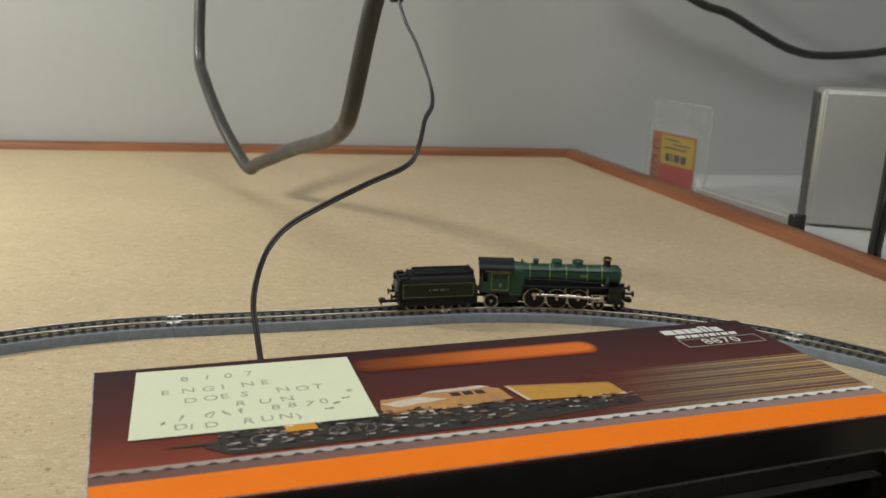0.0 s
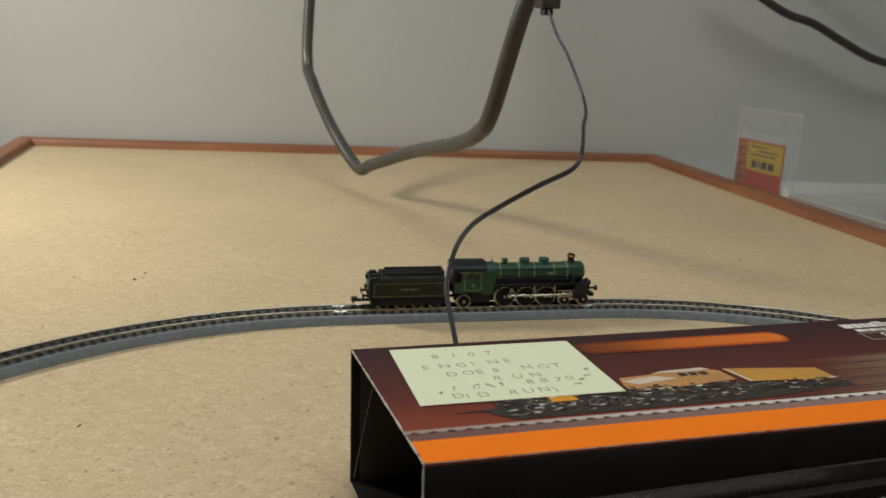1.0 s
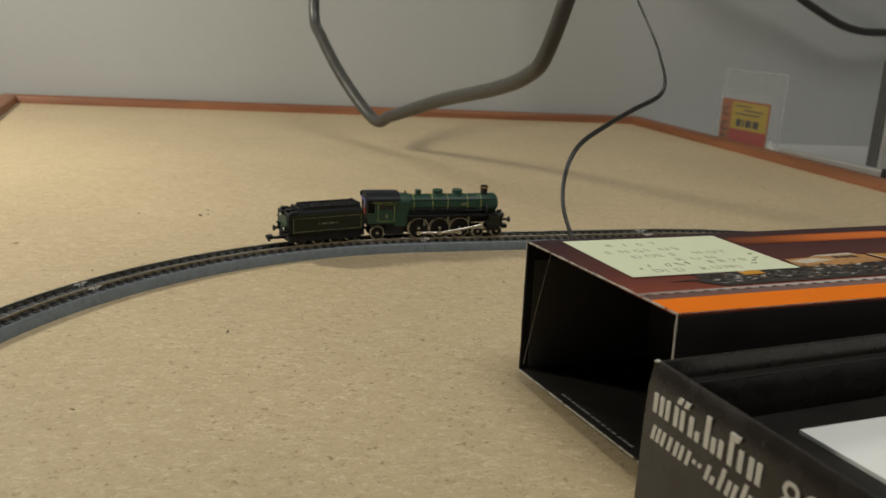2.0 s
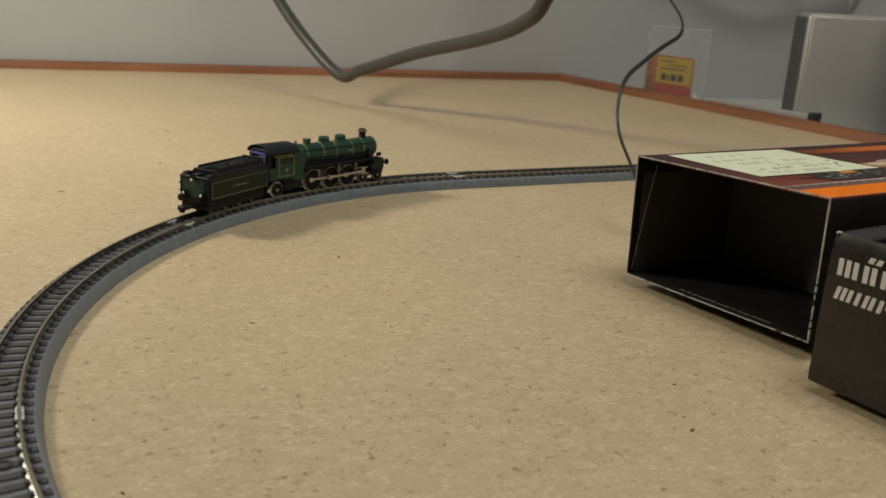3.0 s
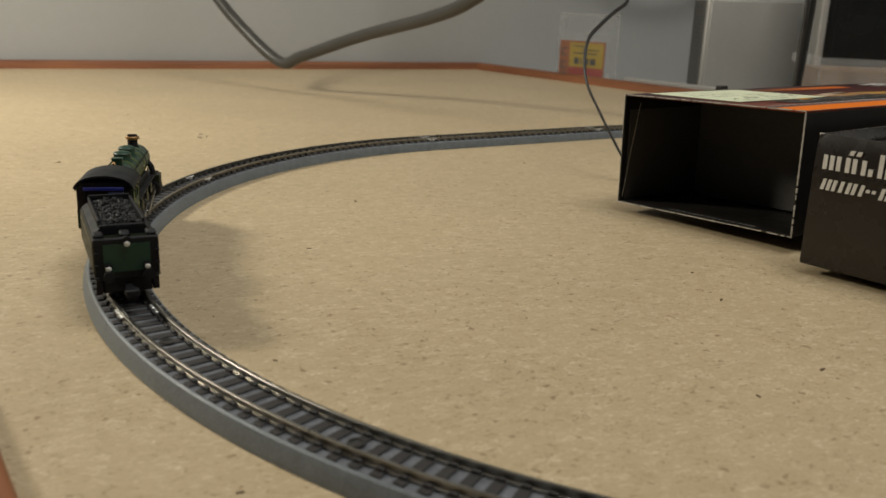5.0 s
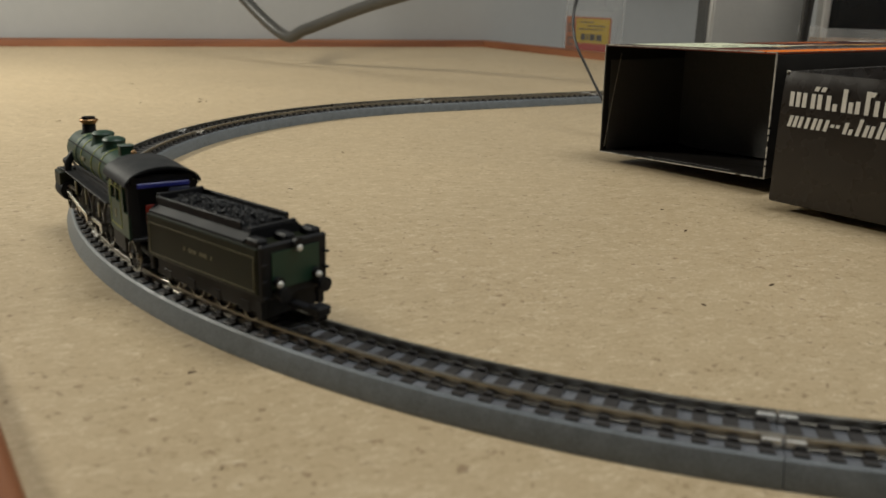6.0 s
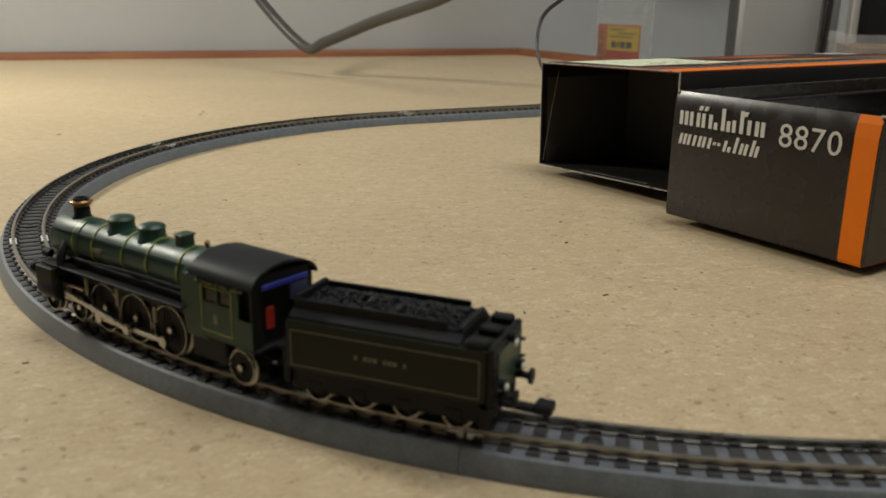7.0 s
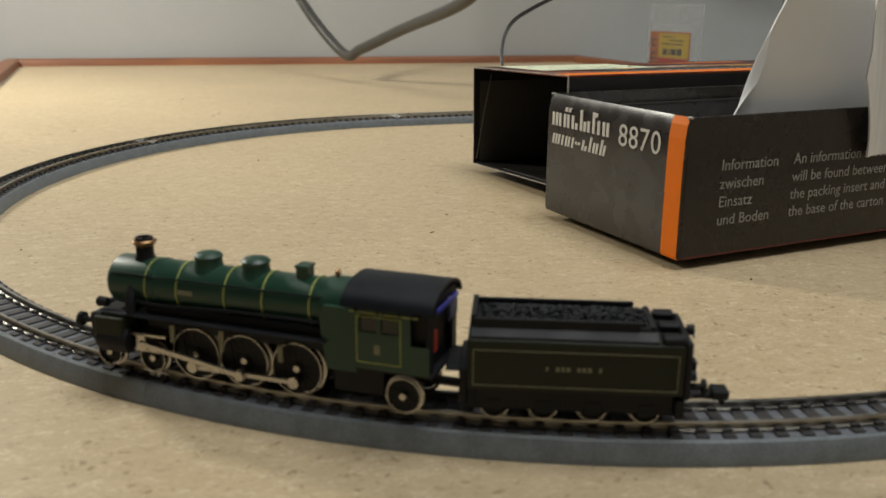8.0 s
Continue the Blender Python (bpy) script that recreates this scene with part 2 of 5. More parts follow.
def thing(name, m, label, category, group="", kind=""):
    ob = new(name)
    ob.empty_display_size = 0.01
    ob.matrix_world = m
    return tagged(ob, label, category, group, kind)


def at(x, y, z, rz=0.0, rx=0.0, ry=0.0):
    return pose(x * MM, y * MM, z * MM, rx, ry, rz)


def box(bm, x0, y0, z0, x1, y1, z1, bevel=0.0, seg=2):
    ret = bmesh.ops.create_cube(bm, size=1)
    vs = ret["verts"]
    for v in vs:
        v.co = Vector(((x0 + x1) / 2 + v.co.x * (x1 - x0), (y0 + y1) / 2 + v.co.y * (y1 - y0), (z0 + z1) / 2 + v.co.z * (z1 - z0)))
    if bevel:
        es = list({e for v in vs for e in v.link_edges})
        bmesh.ops.bevel(bm, geom=es, offset=bevel, segments=seg, affect="EDGES", profile=0.5)
    return bm


def one_box(*a, **k):
    return box(bmesh.new(), *a, **k)


def loft(bm, rings, closed=True, cap=True):
    """Skin between rings of points of one length."""
    vs = [[bm.verts.new(p) for p in r] for r in rings]
    n = len(rings[0])
    for a, b in zip(vs, vs[1:]):
        for i in range(n if closed else n - 1):
            j = (i + 1) % n
            bm.faces.new((a[i], a[j], b[j], b[i]))
    if cap:
        bm.faces.new(vs[0][::-1])
        bm.faces.new(vs[-1])
    bmesh.ops.recalc_face_normals(bm, faces=bm.faces[:])
    return bm


def lathe(bm, profile, seg=24, centre=(0, 0, 0), axis="z", ring_shape=False):
    """Turn (radius, height) pairs round an axis. ring_shape: a closed hoop with an open middle."""
    profile = list(profile) + [profile[0]] * ring_shape
    rings = []
    for r, h in profile:
        ring = []
        for i in range(seg):
            a = 2 * math.pi * i / seg
            c, s = r * math.cos(a), r * math.sin(a)
            p = {"z": (c, s, h), "x": (h, c, s), "y": (c, h, s)}[axis]
            ring.append(Vector(p) + Vector(centre))
        rings.append(ring)
    loft(bm, rings, cap=not ring_shape)
    if ring_shape:
        bmesh.ops.remove_doubles(bm, verts=bm.verts[:], dist=1e-4)
    return bm


def smooth_path(points, steps=10):
    """A soft curve through points."""
    pts = [Vector(p) for p in points]
    ext = [2 * pts[0] - pts[1]] + pts + [2 * pts[-1] - pts[-2]]
    out = []
    for a, b, c, d in zip(ext, ext[1:], ext[2:], ext[3:]):
        for i in range(steps):
            t = i / steps
            out.append(0.5 * (2 * b + (c - a) * t + (2 * a - 5 * b + 4 * c - d) * t * t + (3 * b - a - 3 * c + d) * t**3))
    return out + [pts[-1]]


def tube(bm, path, r, seg=12, shift=None):
    """A round tube along a path; shift moves it sideways."""
    rings, up = [], Vector((0.3, 0.2, 1)).normalized()
    for i, p in enumerate(path):
        d = (path[min(i + 1, len(path) - 1)] - path[max(i - 1, 0)]).normalized()
        side = d.cross(up)
        if side.length < 0.05:
            side = d.cross(Vector((1, 0, 0)))
        side.normalize()
        top = side.cross(d)
        up = top
        o = p + (side * shift[0] + top * shift[1] if shift else Vector())
        rings.append([o + r * (math.cos(2 * math.pi * k / seg) * side + math.sin(2 * math.pi * k / seg) * top) for k in range(seg)])
    return loft(bm, rings)


def flat(bm, pts, z, thick=0.06):
    """A thin plate from an outline in x and y."""
    a = [bm.verts.new((x, y, z)) for x, y in pts]
    b = [bm.verts.new((x, y, z + thick)) for x, y in pts]
    n = len(pts)
    bm.faces.new(b)
    bm.faces.new(a[::-1])
    for i in range(n):
        j = (i + 1) % n
        bm.faces.new((a[i], a[j], b[j], b[i]))
    bmesh.ops.recalc_face_normals(bm, faces=bm.faces[:])
    return bm


def lettering(name, words, size, material, parent, m, label="", shear=0.0, thick=0.03, spacing=1.0, squash=1.0):
    """Printed words in the built-in font; size is in millimetres."""
    cu = bpy.data.curves.new(name, "FONT")
    cu.body, cu.size, cu.extrude, cu.shear, cu.space_character = words, size * MM, thick * MM, shear, spacing
    cu.resolution_u = 3
    tmp = bpy.data.objects.new(name, cu)
    scene.collection.objects.link(tmp)
    me = bpy.data.meshes.new_from_object(tmp.evaluated_get(bpy.context.evaluated_depsgraph_get()))
    bpy.data.objects.remove(tmp)
    for v in me.vertices:
        v.co.x *= squash
    me.materials.clear()
    me.materials.append(material)
    ob = new(name, me)
    ob.parent = parent
    ob.matrix_local = m
    if label:
        ob["label"] = label
    return ob


# ---- room ----
def slab(name, pts, z0, z1, material, label):
    bm = flat(bmesh.new(), pts, z0, z1 - z0)
    ob = part(name, bm, material)
    return tagged(ob, label, name.split("_")[0], kind="structure")


slab("floor", [(-1540, -1840), (735, -1840), (735, 790), (-1540, 790)], -800, -760, FLOOR, "plain grey floor of the room")
slab("ceiling", [(-1540, -1840), (735, -1840), (735, 790), (-1540, 790)], 1600, 1650, CEIL, "plain white painted ceiling")
slab("wall_north", [(-1500, 783.5), (690, 667), (690, 800), (-1500, 800)], -760, 1600, WALL, "off-white painted wall behind the board")
slab("wall_east", [(690, -1800), (740, -1800), (740, 800), (690, 800)], -760, 1600, WALL, "off-white painted wall beside the desk")
slab("wall_west", [(-1550, -1800), (-1500, -1800), (-1500, 800), (-1550, 800)], -760, 1600, WALL, "off-white painted wall")
slab("wall_south", [(-1550, -1850), (740, -1850), (740, -1800), (-1550, -1800)], -760, 1600, WALL, "off-white painted wall")

slab("wall_ledge", [(302, -560), (690, -560), (690, 690), (302, 690)], -60, -18, LEDGE, "grey laminate ledge beside the desk")

# the board's inner corners
BACK_L, BACK_R = Vector((-300, 703)), Vector((302, 671))
FRONT_L, FRONT_R = Vector((-181, -520)), Vector((432, -520))


def build_desk():
    desk = thing("desk", at(0, 0, -18), "brown wooden desk under the chipboard baseboard", "desk")
    part("desktop", one_box(-420, -560, -28, 300, 684, 0, 2), DESK, desk)
    for x, y in ((-380, -520), (-380, 640), (260, -520), (260, 640)):
        part("leg", one_box(x - 25, y - 25, -742, x + 25, y + 25, -28, 2), DESK, desk)


def build_board():
    board = thing("baseboard", at(0, 0, 0), "pale chipboard baseboard with a raised red-brown wooden edging", "board")
    pts = [tuple(p) for p in (FRONT_L, FRONT_R, BACK_R, BACK_L)]
    part("chipboard_panel", flat(bmesh.new(), pts, -18, 18), CHIPBOARD, board, "pale tan chipboard with small wood flecks")
    for a, b in ((BACK_L, BACK_R), (BACK_R, FRONT_R), (FRONT_L, BACK_L), (FRONT_R, FRONT_L)):
        d = (b - a).normalized()
        out = Vector((-d.y, d.x))
        ln = (b - a).length
        # lipping: square inside face, rounded top edges
        prof = [(0.05, -18), (0.05, 5.6), (0.6, 6.6), (1.8, 7.2), (10, 7.4), (13.6, 7.0), (15.2, 5.4), (15.6, 3), (15.6, -18)]
        rings = []
        for s, grow in ((0, -1), (ln, 1)):
            rings.append([(s + grow * o, o, z) for o, z in prof])
        bm = loft(bmesh.new(), rings)
        ob = part("edging", bm, TRIM, board, "red-brown stained wooden edging", smooth=40)
        ob.matrix_local = at(a.x, a.y, 0, math.degrees(math.atan2(d.y, d.x)))


build_desk()
build_board()

# ---- track ----
RADIUS, GAUGE_HALF, RAIL_TOP = 195.0, 3.72, 5.8
OVAL_TURN, STRAIGHT = radians(3.87), 114.0
PITCH = 4.15


def oval(s):
    """Place and heading on the oval's centre line; s runs anticlockwise from the back left joint, in millimetres."""
    half = math.pi * RADIUS
    s = s % (2 * half + 2 * STRAIGHT)
    if s < half:
        a = math.pi / 2 + s / RADIUS
        x, y, h = RADIUS * math.cos(a), RADIUS * math.sin(a), a + math.pi / 2
    elif s < half + STRAIGHT:
        x, y, h = s - half, -RADIUS, 0.0
    elif s < 2 * half + STRAIGHT:
        a = -math.pi / 2 + (s - half - STRAIGHT) / RADIUS
        x, y, h = STRAIGHT + RADIUS * math.cos(a), RADIUS * math.sin(a), a + math.pi / 2
    else:
        x, y, h = STRAIGHT - (s - 2 * half - STRAIGHT), RADIUS, math.pi
    c, q = math.cos(OVAL_TURN), math.sin(OVAL_TURN)
    return Vector((c * x - q * y, q * x + c * y)), h + OVAL_TURN


BED_PROFILE = [(-8.0, 0), (-8.0, 0.8), (-6.85, 3.6), (-6.45, 3.95), (6.45, 3.95), (6.85, 3.6), (8.0, 0.8), (8.0, 0)]
RAIL_PROFILE = [(-0.75, 0), (-0.75, 0.28), (-0.2, 0.45), (-0.2, 1.0), (-0.36, 1.15), (-0.36, 1.52), (-0.28, 1.6), (0.28, 1.6), (0.36, 1.52), (0.36, 1.15), (0.2, 1.0), (0.2, 0.45), (0.75, 0.28), (0.75, 0)]


def sleeper_mesh():
    bm = bmesh.new()
    box(bm, -1.05, -6.2, 0, 1.05, 6.2, 0.42, 0.12, 1)
    for side in (-1, 1):
        for o in (-1, 1):
            y = side * GAUGE_HALF + o * 0.85
            box(bm, -0.75, y - 0.4, 0.3, 0.75, y + 0.4, 1.0, 0.1, 1)
    for v in bm.verts:
        v.co *= MM
    me = bpy.data.meshes.new("sleeper")
    bm.to_mesh(me)
    bm.free()
    me.materials.append(SLEEPER)
    return me


SLEEPER_MESH = sleeper_mesh()


def build_track(s0, s1, curved):
    """One length of track with its roadbed, rails and sleepers, in the oval's own place."""
    kind = "curved" if curved else "straight"
    base, _ = oval((s0 + s1) / 2)
    track = thing("track_section", at(base.x, base.y, 0), f"{kind} miniature track on grey plastic roadbed", "model track", "oval of track")

    def sweep(profile, z, off, a, b, steps):
        rings = []
        for i in range(steps + 1):
            p, h = oval(a + (b - a) * i / steps)
            n = Vector((math.sin(h), -math.cos(h)))
            rings.append([(p.x - base.x + n.x * (o + off), p.y - base.y + n.y * (o + off), z + q) for o, q in profile])
        return loft(bmesh.new(), rings)

    steps = 30 if curved else 2
    part("roadbed", sweep(BED_PROFILE, 0, 0, s0 + 0.06, s1 - 0.06, steps), ROADBED, track, "grey moulded plastic roadbed", smooth=25)
    part("ballast", sweep([(-6.3, 3.9), (-6.3, 4.0), (6.3, 4.0), (6.3, 3.9)], 0, 0, s0 + 0.06, s1 - 0.06, steps), BALLAST, track, "grey moulded ballast between the sleepers")
    for side in (-1, 1):
        part("rail", sweep(RAIL_PROFILE, 4.2, side * GAUGE_HALF, s0 + 0.1, s1 - 0.1, steps), RAIL, track, "bright metal rail", smooth=35)
    n = round((s1 - s0) / PITCH)
    for i in range(n):
        p, h = oval(s0 + (i + 0.5) * (s1 - s0) / n)
        ob = new("sleeper", SLEEPER_MESH)
        ob.parent = track
        ob.matrix_local = at(p.x - base.x, p.y - base.y, 3.96, math.degrees(h))
    for f in (0.12, 0.5, 0.88):
        # moulded fixing hole between the rails
        p, h = oval(s0 + f * (s1 - s0))
        ob = part("fixing_hole", lathe(bmesh.new(), [(0.3, 0), (1.6, 0), (1.6, 0.55), (1.0, 0.55), (0.8, 0.1)], 12), WIRE, track, "dark fixing hole")
        ob.matrix_local = at(p.x - base.x, p.y - base.y, 3.97, math.degrees(h))
    # joining plates at the ends
    for s in (s0 + 1.5, s1 - 1.5):
        p, h = oval(s)
        for side in (-1, 1):
            ob = part("rail_joiner", one_box(-1.3, -0.85, 0, 1.3, 0.85, 1.25, 0.15, 1), JOINER, track, "small bright metal rail joiner")
            n = Vector((math.sin(h), -math.cos(h))) * side * GAUGE_HALF
            ob.matrix_local = at(p.x - base.x + n.x, p.y - base.y + n.y, 4.15, math.degrees(h))


def build_oval():
    half, eighth = math.pi * RADIUS, math.pi * RADIUS / 4
    for start in (0, half + STRAIGHT):
        for i in range(4):
            build_track(start + i * eighth, start + (i + 1) * eighth, True)
    build_track(half, half + STRAIGHT, False)
    build_track(2 * half + STRAIGHT, 2 * half + 2 * STRAIGHT, False)


# ---- the engine: x forward, origin on the rail tops at the middle of the leading driver ----
# distances d are measured back from the front buffers
def X(d):
    return 33.3 - d


def wheel(name, r, spokes, parent, d, side, weight=False, tyre_w=1.5):
    """A spoked wheel with a bright tyre, its axis across the engine."""
    bm = bmesh.new()
    lathe(bm, [(r - 0.17, -tyre_w / 2), (r + 0.35, -tyre_w / 2), (r + 0.35, -tyre_w / 2 + 0.4), (r, -tyre_w / 2 + 0.5), (r, tyre_w / 2), (r - 0.15, tyre_w / 2)], 32, axis="y", ring_shape=True)
    if side < 0:
        bmesh.ops.scale(bm, vec=(1, -1, 1), verts=bm.verts[:])
        bmesh.ops.reverse_faces(bm, faces=bm.faces[:])
    w = part(name, bm, STEEL, parent, "wheel with a bright metal tyre", smooth=35)
    w.matrix_local = at(X(d), side * 3.62, r)
    bm = bmesh.new()
    lathe(bm, [(0.05, -0.35), (r * 0.22, -0.35), (r * 0.22, 0.5), (0.05, 0.5)], 14, axis="y")
    for i in range(spokes):
        a = 2 * math.pi * i / spokes
        q = bmesh.ops.create_cube(bm, size=1)["verts"]
        for v in q:
            v.co = Vector((v.co.x * 0.26, v.co.y * 0.5, (v.co.z + 0.5) * (r - 0.4)))
            v.co.rotate(Euler((0, a, 0)))
    if weight:
        flatten = [(math.cos(a), math.sin(a)) for a in np.linspace(radians(215), radians(325), 9)]
        ring = [((r - 0.45) * c, (r - 0.45) * s) for c, s in flatten]
        vs0 = [bm.verts.new((x, -0.25, z)) for x, z in ring]
        vs1 = [bm.verts.new((x, 0.3, z)) for x, z in ring]
        bm.faces.new(vs0)
        bm.faces.new(vs1[::-1])
        for i in range(len(ring)):
            j = (i + 1) % len(ring)
            bm.faces.new((vs0[i], vs1[i], vs1[j], vs0[j]))
    # dark web behind the spokes
    lathe(bm, [(0.2, 0.12 * side - 0.05), (r - 0.2, 0.12 * side - 0.05), (r - 0.2, 0.12 * side + 0.05), (0.2, 0.12 * side + 0.05)], 20, axis="y")
    bmesh.ops.recalc_face_normals(bm, faces=bm.faces[:])
    part("spokes", bm, BLACK, w, "black wheel spokes")
    bm = lathe(bmesh.new(), [(0.05, 0.3 * side), (0.55, 0.3 * side), (0.55, 0.85 * side), (0.05, 0.85 * side)], 10, axis="y")
    part("axle_end", bm, STEEL, w, "bright axle end")
    return w


TRAIN_SIZE = 1.078
DRIVE_R, BOGIE_R, TRAIL_R, TENDER_R = 4.27, 2.35, 2.75, 2.2
WHEELS = []  # (object, radius, d, side)
RODS = []


def outline(bm, x0, z0, x1, z1, y, w, t=0.1):
    """A thin raised rectangle of lining on a side plate."""
    s = 1 if y > 0 else -1
    for a in ((x0, z0, x1, z0 + w), (x0, z1 - w, x1, z1), (x0, z0 + w, x0 + w, z1 - w), (x1 - w, z0 + w, x1, z1 - w)):
        box(bm, a[0], min(y, y + s * t), a[1], a[2], max(y, y + s * t), a[3])
    return bm


def roof_arc(x0, x1, half, z_eave, z_top, thick, n=14):
    """A curved roof plate between two stations."""
    top = [(half * math.cos(a), z_eave + (z_top - z_eave) * math.sin(a)) for a in np.linspace(0, math.pi, n)]
    low = [(y * (half - thick) / half, z_eave + (z - z_eave) * (z_top - z_eave - thick) / (z_top - z_eave)) for y, z in top][::-1]
    ring = top + low
    return loft(bmesh.new(), [[(x, y, z) for y, z in ring] for x in (x0, x1)])


def lower_upper_works(root, z0, k):
    """Bring all that stands over z0 closer to it."""
    for ob in root.children_recursive:
        if ob.matrix_local == Matrix():
            for v in ob.data.vertices:
                if v.co.z > z0 * MM:
                    v.co.z = z0 * MM + (v.co.z - z0 * MM) * k


def build_engine():
    e = thing("steam_locomotive", at(0, 0, RAIL_TOP), "dark green miniature steam locomotive with brass-lined boiler bands", "model locomotive")
    bz, br = 14.1, 4.0
    # frames and running boards
    part("main_frame", one_box(X(60), -2.2, 2.2, X(3.2), 2.2, 8.6, 0.2, 1), BLACK, e, "black main frame")
    bm = bmesh.new()
    for s in (-1, 1):
        box(bm, X(46.5), s * 4.95 - 1.05, 9.7, X(6.2), s * 4.95 + 1.05, 10.05, 0.1, 1)
        box(bm, X(47), s * 2.1 - 2.0, 7.6, X(13.5), s * 2.1 + 2.0, 11.4, 0.5, 2)
    part("running_board", bm, BLACK, e, "black running board along both sides")
    # boiler and smokebox
    prof = [(0.3, X(50)), (br + 0.55, X(50)), (br + 0.5, X(45.5)), (br, X(44)), (br, X(15.2)), (br + 0.15, X(15.1)), (br + 0.15, X(6.9)), (br - 0.1, X(6.4)), (br - 0.6, X(6.1)), (br - 0.9, X(6.0)), (1.0, X(5.5)), (0.1, X(5.4))]
    part("boiler", lathe(bmesh.new(), prof, 40, (0, 0, bz), "x"), GREEN, e, "dark green glossy boiler", smooth=35)
    bm = bmesh.new()
    lathe(bm, [(3.1, X(6.0)), (3.1, X(5.72)), (2.8, X(5.6))], 30, (0, 0, bz), "x")
    box(bm, X(5.7), -0.25, bz - 2.4, X(5.15), 0.25, bz + 2.4)
    lathe(bm, [(0.1, X(5.6)), (0.5, X(5.6)), (0.5, X(4.7)), (0.1, X(4.6))], 10, (0, 0, bz), "x")
    part("smokebox_door", bm, GREEN, e, "dark green smokebox door")
    for d in (13.7, 19.6, 28.3, 35.0, 43.1):
        bm = lathe(bmesh.new(), [(br + 0.03, X(d) - 0.12), (br + 0.16, X(d) - 0.12), (br + 0.16, X(d) + 0.12), (br + 0.03, X(d) + 0.12)], 40, (0, 0, bz), "x")
        part("boiler_band", bm, YELLOW_LINE, e, "thin yellow-green boiler band", smooth=35)
    # chimney, domes and fittings
    ch = part("chimney", lathe(bmesh.new(), [(2.0, bz + br - 0.9), (1.85, bz + br - 0.2), (1.45, bz + br + 0.4), (1.38, bz + br + 3.2), (1.4, bz + br + 3.5), (1.0, bz + br + 3.5), (1.0, bz + br + 1.0)], 24, (X(11.3), 0, 0)), BLACK, e, "black chimney with a brass cap", smooth=35)
    part("chimney_cap", lathe(bmesh.new(), [(1.42, bz + br + 3.2), (1.9, bz + br + 3.75), (2.0, bz + br + 4.15), (1.75, bz + br + 4.4), (1.15, bz + br + 4.3), (1.0, bz + br + 3.2)], 24, (X(11.3), 0, 0)), BRASS, ch, "copper-coloured flared chimney cap", smooth=40)
    for d in (23.4, 32.0):
        part("dome", lathe(bmesh.new(), [(2.75, bz + br - 1.1), (2.4, bz + br - 0.3), (2.2, bz + br + 0.2), (2.15, bz + br + 1.2), (2.3, bz + br + 1.3), (2.3, bz + br + 1.55), (1.9, bz + br + 1.95), (1.0, bz + br + 2.2), (0.1, bz + br + 2.25)], 26, (X(d), 0, 0)), GREEN, e, "dark green boiler dome", smooth=35)
    bm = one_box(X(41.6), -1.3, bz + br - 0.6, X(39.6), 1.3, bz + br + 1.8, 0.2, 1)
    box(bm, X(41.8), -1.4, bz + br + 1.5, X(39.4), 1.4, bz + br + 1.85, 0.1, 1)
    part("safety_valve", bm, GREEN, e, "dark green safety valve box")
    part("whistle", lathe(bmesh.new(), [(0.35, bz + br), (0.35, bz + br + 0.8), (0.5, bz + br + 1.0), (0.5, bz + br + 1.3), (0.15, bz + br + 1.7)], 10, (X(46.2), 0, 0)), BRASS, e, "tiny brass whistle")
    # hand rails and plumbing
    for s in (-1, 1):
        path = [Vector((X(d), s * (br * 0.86 + 0.35), bz + 2.1)) for d in (7.5, 20, 34, 47)]
        part("handrail", tube(bmesh.new(), path, 0.16, 6), BLACK, e, "thin boiler handrail")
        path = smooth_path([(X(12), s * 4.1, bz - 2.2), (X(17), s * 4.3, bz - 2.4), (X(30), s * 4.3, bz - 1.8), (X(45), s * 4.5, bz - 1.6)], 4)
        part("pipe", tube(bmesh.new(), path, 0.28, 6), BLACK, e, "black pipe along the boiler")
        bm = one_box(X(22.6), s * 4.02 - 0.1, bz - 0.2, X(19.9), s * 4.02 + 0.1, bz + 0.5)
        part("nameplate", bm, GREY_LINE, e, "small metal nameplate with illegible lettering")
        # steam pipe and air pump
        part("steam_pipe", tube(bmesh.new(), smooth_path([(X(11), s * 3.4, bz), (X(11.4), s * 4.9, bz - 2), (X(11.6), s * 5.3, 9.9)], 4), 0.8, 8), BLACK, e, "black steam pipe")
        # sloping firebox side and cab front skirt
        pts = [(X(51.4), 5.6), (X(46.4), 5.6), (X(45.6), 11.0), (X(45.4), 13.4), (X(46.0), 15.6), (X(51.4), 15.6)]
        ring = lambda y: [(x, y, z) for x, z in pts]
        part("firebox_side", loft(bmesh.new(), [ring(s * 3.4), ring(s * 5.15)]), GREEN, e, "green firebox side plate")
        part("ash_pan", one_box(X(55.6), s * 4.2 - 0.9, 2.2, X(47.4), s * 4.2 + 0.9, 8.6, 0.3, 1), BLACK, e, "black ash pan")
        # cylinders
        cy = part("cylinder", lathe(bmesh.new(), [(0.2, X(11.4)), (2.1, X(11.4)), (2.3, X(10.8)), (2.3, X(6.2)), (2.1, X(5.6)), (0.2, X(5.6))], 20, (0, s * 5.0, 5.4), "x"), BLACK, e, "black cylinder block", smooth=35)
        part("cylinder_casing", one_box(X(10.9), s * 5.0 - 2.0, 5.2, X(5.4), s * 5.0 + 2.0, 9.65, 0.35, 2), TENDER_GREEN, cy, "olive cylinder casing")
        for z in (6.5, 3.9):
            part("slide_bar", one_box(X(18.0), s * 5.2 - 0.25, z, X(11.2), s * 5.2 + 0.25, z + 0.4), STEEL, e, "bright slide bar")
        RODS.append((part("crosshead", one_box(-0.9, -0.35, -1.3, 0.9, 0.35, 1.4), STEEL, e, "bright crosshead"), s, 31.6))
